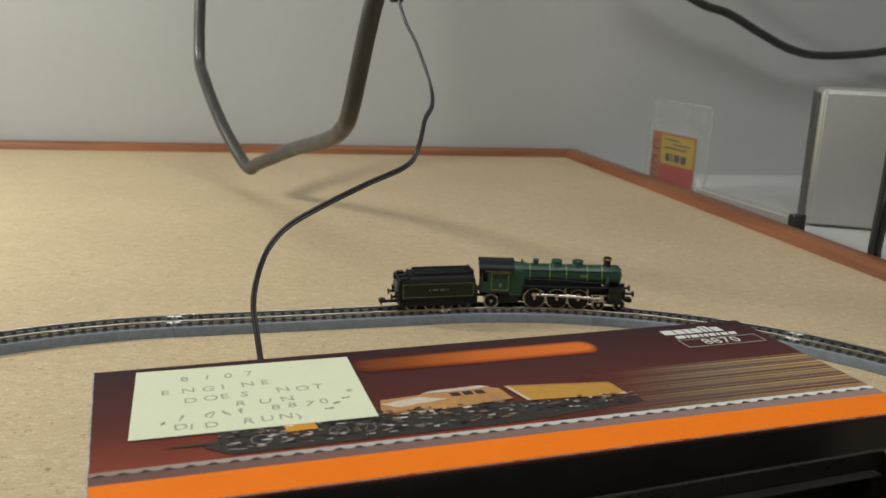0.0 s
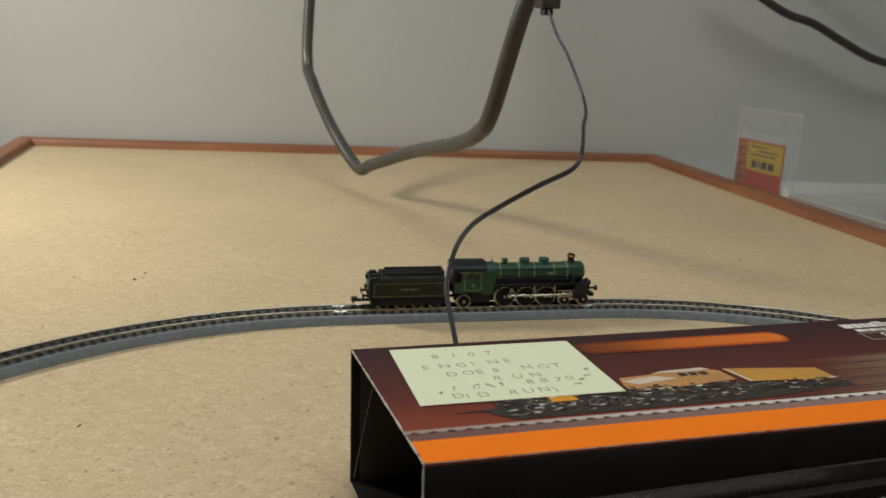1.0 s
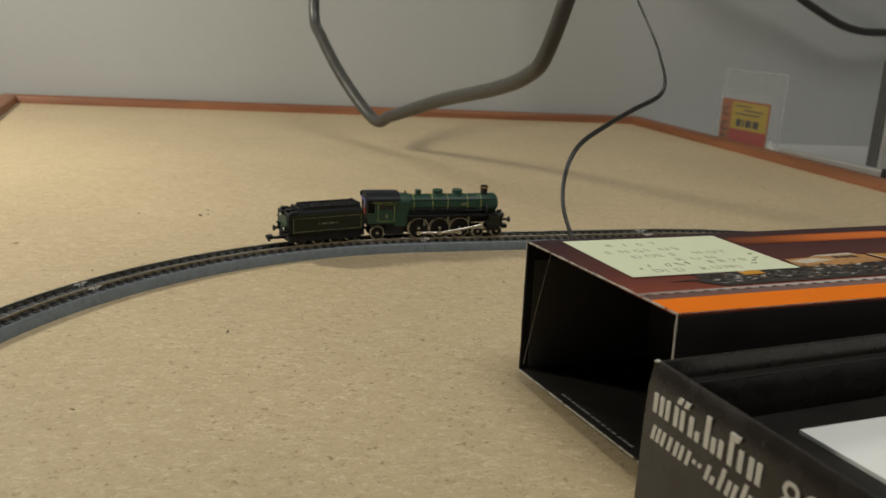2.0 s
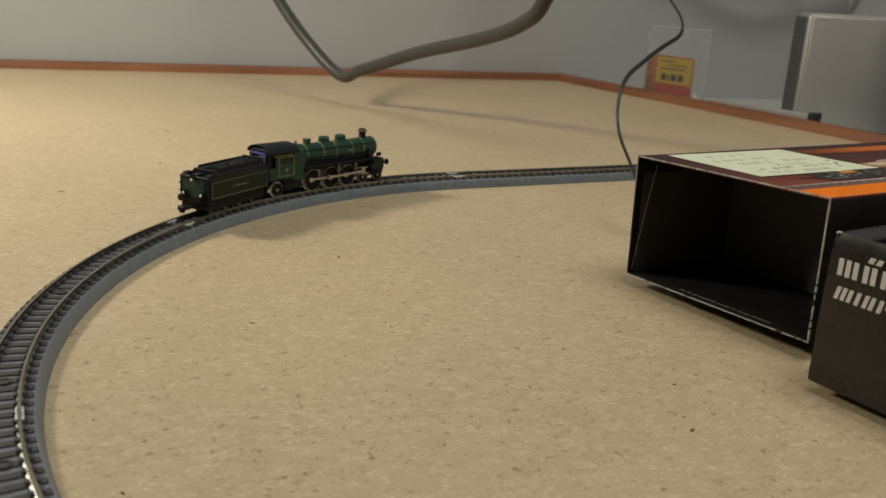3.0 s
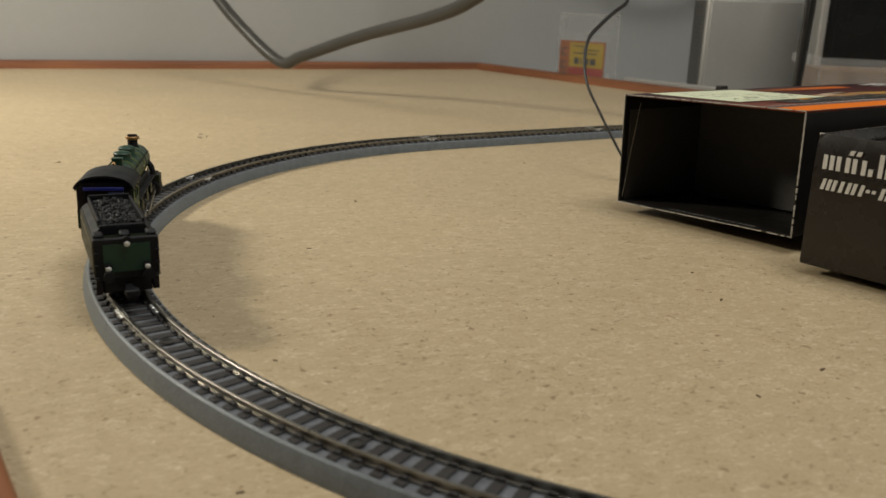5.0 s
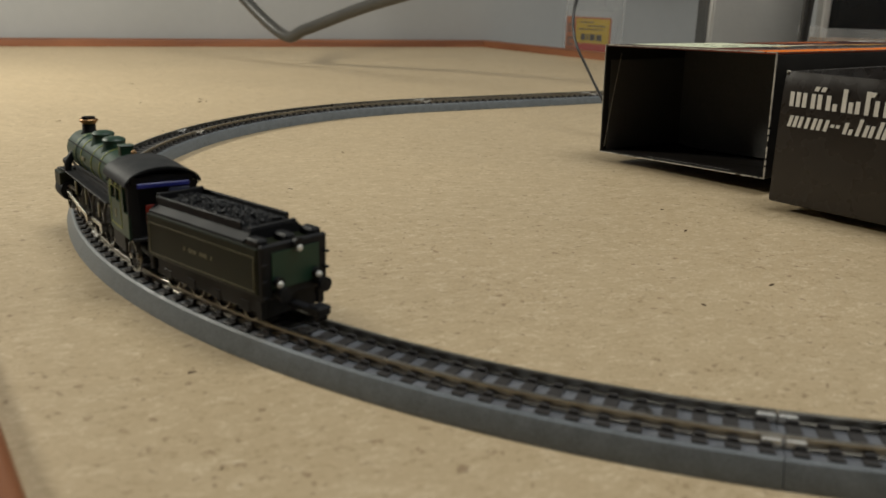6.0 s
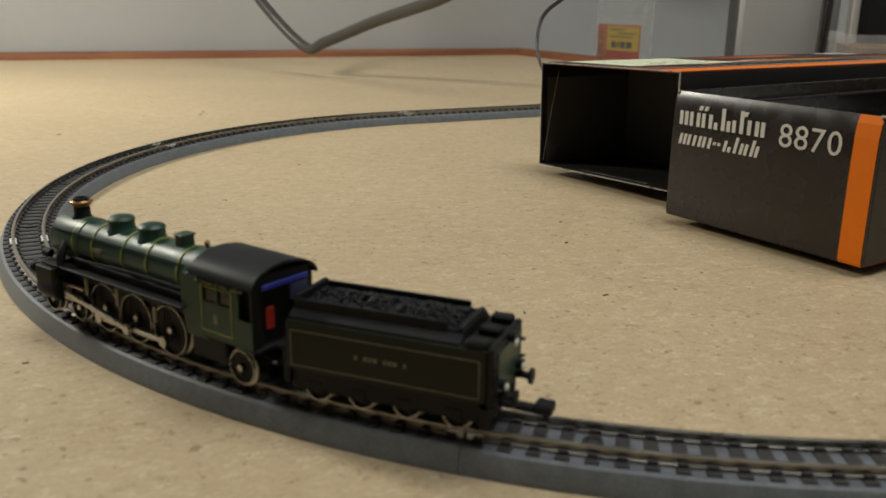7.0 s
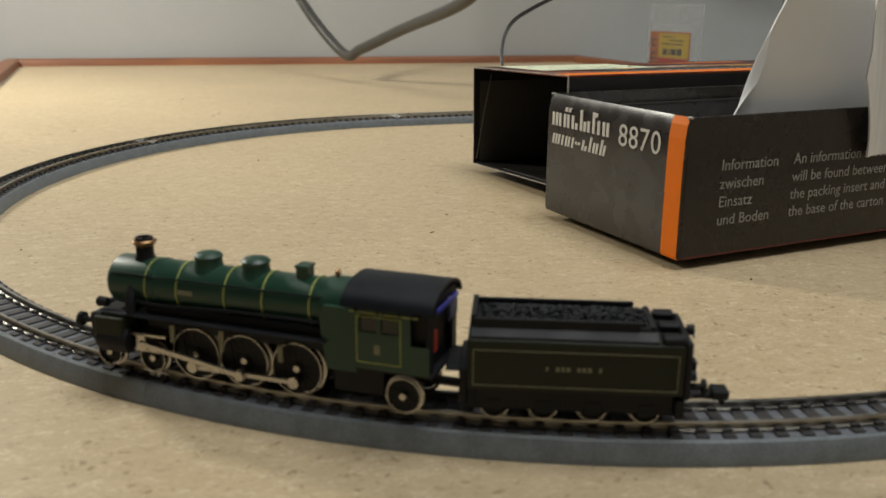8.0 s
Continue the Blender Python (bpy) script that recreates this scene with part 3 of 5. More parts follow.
        for d, z0, z1 in ((19.0, 6.2, 9.2), (28.0, 6.0, 9.4), (38.3, 5.6, 8.4)):
            part("valve_link", one_box(X(d + 0.9), s * 5.5 - 0.2, z0, X(d), s * 5.5 + 0.2, z1, 0.1, 1), GREY_LINE, e, "dull metal valve gear link")
    # front end
    part("buffer_beam", one_box(X(5.2), -6.2, 5.4, X(4.2), 6.2, 9.6, 0.2, 1), BLACK, e, "black buffer beam")
    part("front_platform", one_box(X(8.0), -6.0, 9.2, X(4.4), 6.0, 9.7, 0.1, 1), BLACK, e, "black front platform")
    for s in (-1, 1):
        part("buffer", lathe(bmesh.new(), [(0.1, X(4.3)), (0.55, X(4.3)), (0.5, X(1.0)), (1.2, X(0.9)), (1.25, X(0.3)), (0.1, X(0.1))], 14, (0, s * 3.9, 7.4), "x"), BLACK, e, "black sprung buffer", smooth=35)
        la = part("head_lamp", lathe(bmesh.new(), [(0.1, X(6.3)), (0.75, X(6.2)), (0.9, X(4.6)), (0.75, X(4.4)), (0.1, X(4.5))], 14, (0, s * 4.0, 11.0), "x"), BLACK, e, "small front lamp")
        part("lens", lathe(bmesh.new(), [(0.05, X(4.35)), (0.65, X(4.35)), (0.5, X(4.15)), (0.05, X(4.1))], 12, (0, s * 4.0, 11.0), "x"), LENS, la, "pale lamp lens")
    bm = bmesh.new()
    box(bm, X(7), -0.9, 3.0, X(1.6), 0.9, 3.7, 0.15, 1)
    box(bm, X(2.6), -1.7, 2.8, X(0.2), 1.7, 4.6, 0.25, 1)
    part("front_coupler", bm, BLACK, e, "black front coupling")
    part("bogie_frame", one_box(X(18.5), -1.8, 2.0, X(4.6), 1.8, 4.6, 0.3, 1), BLACK, e, "black leading bogie frame")
    # cab
    x0, x1 = X(63.4), X(51.3)
    cab = part("cab_front", one_box(x1 - 0.6, -6.2, 8.0, x1, 6.2, 16.6), GREEN, e, "dark green cab front plate")
    for s in (-1, 1):
        bm = bmesh.new()
        y0, y1 = sorted((s * 6.3, s * 5.8))
        # side sheet around two window openings and the doorway behind
        box(bm, X(60.3), y0, 7.0, x1, y1, 12.7)
        box(bm, X(60.3), y0, 15.5, x1, y1, 16.7)
        box(bm, X(52.4), y0, 12.7, x1, y1, 15.5)
        box(bm, X(55.7), y0, 12.7, X(55.1), y1, 15.5)
        box(bm, X(60.3), y0, 12.7, X(58.4), y1, 15.5)
        box(bm, X(63.2), y0, 7.0, X(60.3), y1, 11.4)
        side = part("cab_side", bm, GREEN, e, "green cab side sheet with window openings")
        part("lining", outline(bmesh.new(), X(58.9), 8.0, X(51.9), 15.95, s * 6.3, 0.15), YELLOW_LINE, side, "yellow rectangular lining")
        part("emblem", one_box(X(55.6), min(s * 6.3, s * 6.38), 9.6, X(54.7), max(s * 6.3, s * 6.38), 11.2), GREY_LINE, side, "small gold emblem bars")
        for a, b in ((55.1, 52.4), (58.4, 55.7)):
            part("window_pane", one_box(X(a), s * 5.95 - 0.04, 12.7, X(b), s * 5.95 + 0.04, 15.5), SCREEN, side, "dark window pane")
        part("cab_rear_post", one_box(X(63.2), min(s * 6.2, s * 4.2), 6.8, X(62.7), max(s * 6.2, s * 4.2), 16.7), BLACK, e, "black cab rear post")
        part("rain_strip", one_box(X(61.5), s * 6.4 - 0.2, 16.5, X(51.0), s * 6.4 + 0.2, 16.72), YELLOW_LINE, side, "thin yellow roof line")
    roof = part("cab_roof", roof_arc(X(63.9), X(49.6), 6.8, 16.5, 19.7, 0.45), ROOF, e, "black curved cab roof", smooth=30)
    for d in (52.6, 56.2, 60.4):
        part("roof_rib", roof_arc(X(d + 0.3), X(d), 6.95, 16.5, 19.95, 0.2), CABLE, roof, "thin raised roof rib", smooth=30)
    part("roof_vent", one_box(X(59.2), -2.0, 19.2, X(53.4), 2.0, 20.7, 0.35, 2), ROOF, roof, "black roof ventilator")
    for d in (52, 55.4, 58.8, 62):
        part("roof_rib", roof_arc(X(d) - 0.1, X(d) + 0.1, 6.88, 16.5, 19.8, 0.3), ROOF, roof, "raised roof seam", smooth=30)
    part("cab_floor", one_box(X(63.6), -5.8, 6.4, x1, 5.8, 7.1, 0.15, 1), BLACK, e, "black cab floor")
    bm = one_box(X(59.0), -5.2, 7.0, X(54), 5.2, 16.8, 0.4, 1)
    lathe(bm, [(0.1, X(59.0)), (2.0, X(59.0)), (2.0, X(59.5)), (0.1, X(59.6))], 16, (0, 0, 9.5), "x")
    part("backhead", bm, BLACK, e, "black boiler backhead in the cab")
    part("fire_door", one_box(X(62.8), 1.4, 9.4, X(62.4), 3.0, 12.8, 0.1, 1), RED, e, "red panel inside the cab")
    part("cab_rear_film", one_box(X(64.0), -4.6, 16.1, X(63.6), 4.6, 16.9, 0.1, 1), BLUE, e, "blue strip under the roof's rear edge")
    # added solid black block: gives the open doorways their shade
    part("cab_shade_block", one_box(X(62.4), -5.0, 7.0, X(59.2), 5.0, 16.7, 0.2, 1), BLACK, e, "black block standing in for the shade inside the cab")
    part("cab_ceiling", one_box(X(63.4), -5.7, 16.6, x1, 5.7, 18.2, 0.3, 1), BLACK, e, "black inside of the roof")
    part("cab_curtain", one_box(X(63.9), -4.6, 13.4, X(63.5), -1.0, 15.8, 0.1, 1), mat("blue_grey_film", (0.05, 0.06, 0.13), 0.35, scale=900, vary=0.3, bump=0.1), e, "blue-grey hanging film at the cab rear")
    # wheels
    for s in (-1, 1):
        for d in (22.8, 31.6, 40.8):
            WHEELS.append((wheel("driving_wheel", DRIVE_R, 15, e, d, s, True), DRIVE_R, d, s))
        for d in (5.9, 14.4):
            WHEELS.append((wheel("bogie_wheel", BOGIE_R, 9, e, d, s), BOGIE_R, d, s))
        WHEELS.append((wheel("trailing_wheel", TRAIL_R, 10, e, 58.6, s, tyre_w=0.9), TRAIL_R, 58.6, s))
        WHEELS[-1][0].matrix_local = at(X(58.6), s * 4.3, TRAIL_R)
        # coupling rod joins the drivers, connecting rod runs to the crosshead
        bm = one_box(-9.8, -0.25, -0.4, 9.4, 0.25, 0.4, 0.1, 1)
        for x in (-9.2, 0.0, 8.8):
            lathe(bm, [(0.1, -0.45), (0.95, -0.45), (0.95, 0.45), (0.1, 0.45)], 14, (x, 0, 0), "y")
        RODS.append((part("coupling_rod", bm, STEEL, e, "bright coupling rod"), s, 31.6))
        bm = one_box(-0.4, -0.22, -0.45, 18.6, 0.22, 0.45, 0.1, 1)
        lathe(bm, [(0.1, -0.4), (0.85, -0.4), (0.85, 0.4), (0.1, 0.4)], 14, (0, 0, 0), "y")
        RODS.append((part("connecting_rod", bm, STEEL, e, "bright connecting rod"), s, 31.6))
    part("drawbar", one_box(X(70), -1.0, 3.6, X(60), 1.0, 4.4, 0.2, 1), BLACK, e, "black drawbar to the tender")
    lower_upper_works(e, 8.0, 0.91)
    e.scale = (TRAIN_SIZE,) * 3
    return e


TC = 82.0  # the tender's middle, back from the front buffers


def build_tender():
    t = thing("tender", at(0, 0, RAIL_TOP), "dark olive coal tender coupled behind the locomotive", "model tender")

    def T(d):
        return TC - d

    part("underframe", one_box(T(97.6), -4.9, 1.6, T(66.6), 4.9, 5.6, 0.3, 1), BLACK, t, "black tender underframe")
    body = part("water_tank", one_box(T(97.4), -6.5, 5.4, T(66.8), 6.5, 13.0, 0.35, 2), TENDER_GREEN, t, "dark olive water tank")
    for s in (-1, 1):
        part("lining", outline(bmesh.new(), T(96.6), 6.2, T(67.6), 12.3, s * 6.5, 0.14), GREY_LINE, body, "thin pale lining")
        bm = bmesh.new()
        for i, w in enumerate((0.5, 0, 0.7, 0.7, 0.6, 0, 0.7, 0.6, 0.7, 0, 0.5)):
            if w:
                box(bm, T(85.6 - i * 0.75) - w / 2, min(s * 6.5, s * 6.6), 9.05, T(85.6 - i * 0.75) + w / 2 - 0.15, max(s * 6.5, s * 6.6), 9.75)
        part("number_bars", bm, GREY_LINE, body, "small gilt bars in place of a number")
        # axle guards
        bm = one_box(T(96.5), s * 5.0 - 0.4, 2.1, T(68), s * 5.0 + 0.4, 5.5, 0.2, 1)
        for d in (70.8, 77.9, 85.0, 92.6):
            box(bm, T(d) - 1.3, s * 5.2 - 0.3, 1.7, T(d) + 1.3, s * 5.2 + 0.3, 3.6, 0.2, 1)
        part("axle_guard", bm, BLACK, t, "black bogie side frame")
        part("rear_step", one_box(T(97.8), s * 5.6 - 0.6, 1.8, T(96.6), s * 5.6 + 0.6, 4.6), BLACK, t, "black footstep")
    part("front_plate", one_box(T(66.8), -5.6, 2.6, T(65.6), 5.6, 8.2, 0.2, 1), BLACK, t, "black tender front plate")
    part("fall_plate", one_box(T(66.0), -4.4, 7.2, T(63.6), 4.4, 7.7, 0.1, 1), BLACK, t, "black footplate over the drawbar")
    # coal bunker with sloping shoulders
    ring = lambda half, z: [(T(93.6), -half, z), (T(67.2), -half, z), (T(67.2), half, z), (T(93.6), half, z)]
    bm = loft(bmesh.new(), [ring(6.2, 12.8), ring(6.1, 13.4), ring(4.7, 14.3), ring(4.55, 14.7)])
    part("coal_bunker", bm, BLACK, t, "black coal bunker")
    bm = bmesh.new()
    for s in (-1, 1):
        box(bm, T(91.2), s * 4.5 - 0.25, 14.2, T(67.4), s * 4.5 + 0.25, 15.7, 0.1, 1)
    box(bm, T(68.0), -4.5, 14.2, T(67.2), 4.5, 16.1, 0.1, 1)
    box(bm, T(93.4), -4.5, 14.2, T(92.6), 4.5, 15.1, 0.1, 1)
    part("bunker_rail", bm, BLACK, t, "raised black bunker edge")
    rng = random.Random(5)
    bm = bmesh.new()
    for _ in range(520):
        r = rng.uniform(0.22, 0.48)
        x, y = rng.uniform(T(92), T(68.6)), rng.uniform(-3.9, 3.9)
        z = 14.6 + 0.95 * (1 - (y / 4.3) ** 2) * rng.uniform(0.6, 1.0)
        q = bmesh.ops.create_icosphere(bm, subdivisions=1, radius=r)["verts"]
        for v in q:
            v.co = Vector((v.co.x * rng.uniform(0.7, 1.3) + x, v.co.y * rng.uniform(0.7, 1.3) + y, v.co.z * rng.uniform(0.6, 1.1) + z))
    part("coal_load", bm, COAL, t, "heap of black coal lumps")["kind"] = "stuff"
    # rear end
    part("rear_plate", one_box(T(98.4), -6.4, 4.8, T(97.4), 6.4, 13.5, 0.25, 1), BLACK, t, "black tender rear plate")
    part("rear_panel", one_box(T(98.6), -4.6, 6.4, T(98.4), 4.6, 12.2), GREEN, t, "dark green rear panel")
    for y in (-5.2, 5.2, 0):
        part("tool_box", one_box(T(97.4), y - 1.0, 12.9, T(94.2), y + 1.0, 14.2, 0.3, 1), BLACK, t, "black box on the tank top")
    for y, z in ((-3.8, 7.6), (3.8, 7.6), (0, 13.2)):
        la = part("tail_lamp", lathe(bmesh.new(), [(0.1, T(98.5)), (0.75, T(98.5)), (0.85, T(99.5)), (0.1, T(99.5))], 14, (0, y, z), "x"), BLACK, t, "small tail lamp")
        part("lens", lathe(bmesh.new(), [(0.05, T(99.5)), (0.62, T(99.5)), (0.45, T(99.75)), (0.05, T(99.8))], 12, (0, y, z), "x"), LENS, la, "pale lamp lens")
    for s in (-1, 1):
        part("buffer", lathe(bmesh.new(), [(0.1, T(98.4)), (0.55, T(98.4)), (0.5, T(100.4)), (1.15, T(100.5)), (1.2, T(101)), (0.1, T(101.1))], 14, (0, s * 3.9, 6.0), "x"), BLACK, t, "black buffer", smooth=35)
        for dz in (0, 1.3, 2.6):
            part("step_iron", one_box(T(99.0), s * 6.0 - 0.4, 5.2 + dz * 2, T(98.4), s * 6.0 + 0.4, 5.5 + dz * 2), BLACK, t, "small black step iron")
    bm = bmesh.new()
    box(bm, T(103.0), -0.8, 2.6, T(96), 0.8, 3.5, 0.15, 1)
    box(bm, T(105.2), -1.4, 2.7, T(102.6), 1.4, 4.3, 0.3, 1)
    box(bm, T(104.6), -1.0, 1.9, T(104.0), 1.0, 2.8)
    part("rear_coupler", bm, BLACK, t, "black hook coupling")
    for s in (-1, 1):
        for d in (70.8, 77.9, 85.0, 92.6):
            w = wheel("tender_wheel", TENDER_R, 9, t, d, s)
            w.matrix_local = at(T(d), s * 3.62, TENDER_R)
            WHEELS.append((w, TENDER_R, d, s))
    lower_upper_works(t, 5.0, 0.90)
    t.scale = (TRAIN_SIZE,) * 3
    return t


ENGINE = build_engine()
TENDER = build_tender()


# ---- the two halves of the carton ----
SL, SW, SH = 182.0, 68.0, 39.6


def build_sleeve():
    sl = thing("carton_sleeve", at(-11.9, 44.9, 3.6, 8.0, -1.6), "open-ended printed cardboard sleeve, dark brown with an orange stripe", "box")
    t = 0.7
    part("top_panel", one_box(0, -SW, SH - t, SL, 0, SH, 0.25, 2), gradient_material("brown_print", [(0.0, (0.26, 0.058, 0.030)), (0.25, (0.20, 0.046, 0.026)), (0.55, (0.085, 0.021, 0.018)), (1.0, (0.034, 0.012, 0.014))], "Y", -SW, 0, 0.34), sl, "dark brown glossy printed top")
    # the base sags to the board along its middle
    ys = [-t - (SW - 2 * t) * i / 16 for i in range(17)]
    deep = lambda x: min(1.0, max(0.04, (x - 6) / 60)) ** 1.5
    sag = lambda x, y: -4.5 * deep(x) * (1 - ((y + SW / 2) / (SW / 2)) ** 4)
    ring = lambda x: [(x, y, sag(x, y)) for y in ys] + [(x, y, sag(x, y) + 0.6) for y in ys[::-1]]
    part("bottom_panel", loft(bmesh.new(), [ring(x) for x in (0.2, 6, 12, 20, 30, 40, 52, 66, 120, SL)]), CARD_BLACK, sl, "dark card base sagging in the middle")
    part("front_panel", one_box(0, -SW, 0.0, SL, -SW + t, SH - t, 0.25, 2), CARD_BLACK, sl, "black card side")
    part("back_panel", one_box(0, -t, 0.0, SL, 0, SH - t, 0.25, 2), CARD_BLACK, sl, "black card side")
    part("end_panel", one_box(43.5, -SW + t + 0.1, -0.8, 44.2, -t - 0.4, SH - t - 0.1), CARD_INSIDE, sl, "dark grey card flap inside the sleeve")
    part("glue_flap", one_box(2.5, -t - 0.35, t, SL - 2, -t - 0.02, SH * 0.86, 0.1, 1), CARD_INSIDE, sl, "glued inner flap")
    fold = [Vector((7.5, -t - 0.5, SH - 3.0)), Vector((4.0, -t - 0.5, SH * 0.5)), Vector((0.8, -t - 0.5, 2.0))]
    part("fold_line", tube(bmesh.new(), fold, 0.10, 6), CARD_EDGE, sl, "pale scuffed fold inside the sleeve")
    # worn pale edges round the mouth
    rng = random.Random(3)

    def worn(a, b, n, w):
        bm = bmesh.new()
        a, b = Vector(a), Vector(b)
        for i in range(n):
            if rng.random() < 0.10:
                continue
            p, q = a.lerp(b, i / n), a.lerp(b, (i + 1) / n)
            g = w * rng.uniform(0.5, 1.0)
            lo = Vector((min(p.x, q.x) - g / 2, min(p.y, q.y) - g / 2, min(p.z, q.z) - g / 2))
            hi = Vector((max(p.x, q.x) + g / 2, max(p.y, q.y) + g / 2, max(p.z, q.z) + g / 2))
            box(bm, *lo, *hi)
        return bm

    part("worn_or_highlit_edge", worn((0, -SW + 0.1, SH - 0.1), (0, -0.1, SH - 0.1), 60, 0.42), CARD_EDGE, sl, "pale card edge, scuffed or drawn as a highlight")
    part("worn_or_highlit_edge", worn((0, -SW + 0.1, 0.15), (0, -0.1, 0.15), 60, 0.42), CARD_EDGE, sl, "pale card edge, scuffed or drawn as a highlight")
    part("worn_or_highlit_edge", worn((0, -SW + 0.1, 0.3), (0, -SW + 0.1, SH), 36, 0.5), CARD_EDGE, sl, "pale card edge, scuffed or drawn as a highlight")
    part("worn_or_highlit_edge", worn((0, -0.1, 0.3), (0, -0.1, SH), 36, 0.25), CARD_EDGE, sl, "pale card edge, scuffed or drawn as a highlight")
    # bright highlight along the front top edge, drawn as a thin pale strip
    part("worn_or_highlit_edge", worn((0, -SW, SH), (SL, -SW, SH), 90, 0.13), CARD_EDGE, sl, "pale card edge, scuffed or drawn as a highlight")
    z = SH + 0.02
    part("orange_stripe", flat(bmesh.new(), [(0.3, -SW + 0.3), (SL - 0.2, -SW + 0.3), (SL - 0.2, -58.0), (0.3, -58.0)], z), ORANGE, sl, "bright orange printed stripe")
    # white line with dark notches along its lower side
    part("toothed_line", flat(bmesh.new(), [(0.3, -54.7), (SL - 0.3, -54.7), (SL - 0.3, -53.0), (0.3, -53.0)], z + 0.05), gradient_material("pale_line_print", [(0.0, (0.24, 0.15, 0.12)), (0.35, (0.42, 0.38, 0.36)), (1.0, (0.62, 0.60, 0.57))], "X", 0, SL, 0.5), sl, "white printed line with dark notches")
    bm, n = bmesh.new(), 43
    for i in range(n):
        x, w = 0.8 + (SL - 1.6) * i / n, (SL - 1.6) / n
        flat(bm, [(x, -54.85), (x + w * 0.62, -54.85), (x + w * 0.42, -54.1), (x + w * 0.25, -53.95)], z + 0.12, 0.02)
    part("line_notches", bm, mat("notch_print", (0.045, 0.028, 0.024), 0.5, scale=900, vary=0.3, bump=0), sl, "dark notches of the printed line")
    part("line_shade", flat(bmesh.new(), [(0.3, -58.0), (SL - 0.3, -58.0), (SL - 0.3, -54.7), (0.3, -54.7)], z), gradient_material("mauve_print", [(0.0, (0.13, 0.065, 0.055)), (0.5, (0.20, 0.13, 0.115)), (1.0, (0.26, 0.19, 0.17))], "X", 0, SL, 0.45), sl, "mauve-brown printed band")
    # speed streaks behind the pictured train
    rng = random.Random(9)
    shades = [(0.34, 0.22, 0.10), (0.22, 0.12, 0.06), (0.42, 0.30, 0.14), (0.12, 0.05, 0.035), (0.28, 0.17, 0.09), (0.10, 0.04, 0.03), (0.18, 0.12, 0.10)]
    y, k = -52.6, 0
    while y < -29.5:
        w = rng.uniform(0.35, 1.1)
        y1 = min(y + w, -29.2)
        x0 = 92 + (y + 53) * 1.0 + rng.uniform(0, 4)
        col = shades[k % len(shades)]
        m = gradient_material("streak_print", [(0.0, (0.095, 0.026, 0.020)), (0.2, (0.095, 0.026, 0.020)), (0.6, tuple(0.55 * c + 0.03 for c in col)), (1.0, col)], "X", x0, SL, 0.36)
        part("printed_streak", flat(bmesh.new(), [(x0, y), (SL - 0.3, y), (SL - 0.3, y1), (x0 + 2, y1)], z), m, sl, "tan printed speed streak")
        y, k = y1 + 0.05, k + 1
    # orange glow
    out = []
    for i in range(24):
        a = 2 * math.pi * i / 24
        out.append((95 + 29 * math.copysign(1, math.cos(a)) * (1 if abs(math.cos(a)) > 1e-6 else 0) + 4.2 * math.cos(a), -11.2 + 4.2 * math.sin(a)))
    for k in range(7):
        f = k / 6
        grow = 1.22 - 0.55 * f
        cols = [(0.10 + 0.52 * f**0.7), 0.024 + 0.126 * f, 0.016 + 0.004 * f]
        pp = [(96 + (px - 96) * (1 + 0.02 * (grow - 1)) + (grow - 1) * 3 * (1 if px > 96 else -1), -11.2 + (py + 11.2) * grow) for px, py in out]
        m = gradient_material("glow_print", [(0.0, (0.07, 0.018, 0.015)), (0.3, tuple(0.35 * c for c in cols)), (0.6, tuple(0.8 * c for c in cols)), (1.0, tuple(cols))], "X", 58, 128, 0.34)
        part("printed_glow", flat(bmesh.new(), pp, z + 0.015 * k, 0.02), m, sl, "glowing orange bar printed on the top")
    # pictured engine, as plain flat shapes
    z2 = z + 0.12
    wood = mat("tan_print", (0.42, 0.21, 0.07), 0.42, scale=500, vary=0.25, bump=0)
    amber = mat("amber_print", (0.46, 0.235, 0.035), 0.42, scale=300, vary=0.16, bump=0)
    dark = mat("dark_print", (0.022, 0.016, 0.014), 0.42, scale=600, vary=0.5, bump=0)
    pale = mat("pale_print", (0.55, 0.47, 0.37), 0.42, scale=600, vary=0.25, bump=0)
    pic = part("picture_underframe", flat(bmesh.new(), [(22, -47.5), (25, -45), (25, -41), (32, -38.6), (60, -39.4), (92, -41), (122, -45.3), (122, -48), (92, -51.5), (27, -51.8)], z2 - 0.03), dark, sl, "dark printed engine picture")
    part("picture_body", flat(bmesh.new(), [(62, -39.0), (63, -34.2), (72, -33.5), (75, -32.2), (88, -31.8), (92, -34), (93, -40.5), (74, -42.6), (62, -41.5)], z2 + 0.05), wood, pic, "orange-tan printed engine cab")
    part("picture_wagon", flat(bmesh.new(), [(93.5, -33.0), (119.5, -36.8), (120.4, -44.6), (95.8, -42.4)], z2 + 0.05), amber, pic, "amber printed wagon")
    part("picture_roof", flat(bmesh.new(), [(73, -33.0), (76, -31.8), (88, -31.3), (90, -32.6), (84, -33.4)], z2 + 0.12), pale, pic, "pale printed cab roof")
    part("picture_slope", flat(bmesh.new(), [(62.5, -36.5), (72, -34.6), (78, -37.2), (66, -39.3)], z2 + 0.12), pale, pic, "pale printed panel")
    part("picture_headlamp", flat(bmesh.new(), [(40, -41.5), (46.5, -41.2), (47, -45.6), (40.4, -45.8)], z2 + 0.12), mat("amber_square_print", (0.55, 0.25, 0.02), 0.4, scale=400, vary=0.1, bump=0), pic, "amber printed square")
    for i in range(3):
        part("picture_window", flat(bmesh.new(), [(79.5 + 3 * i, -34.0), (81.7 + 3 * i, -34.0), (81.9 + 3 * i, -36.0), (79.7 + 3 * i, -36.0)], z2 + 0.12), dark, pic, "dark printed window")
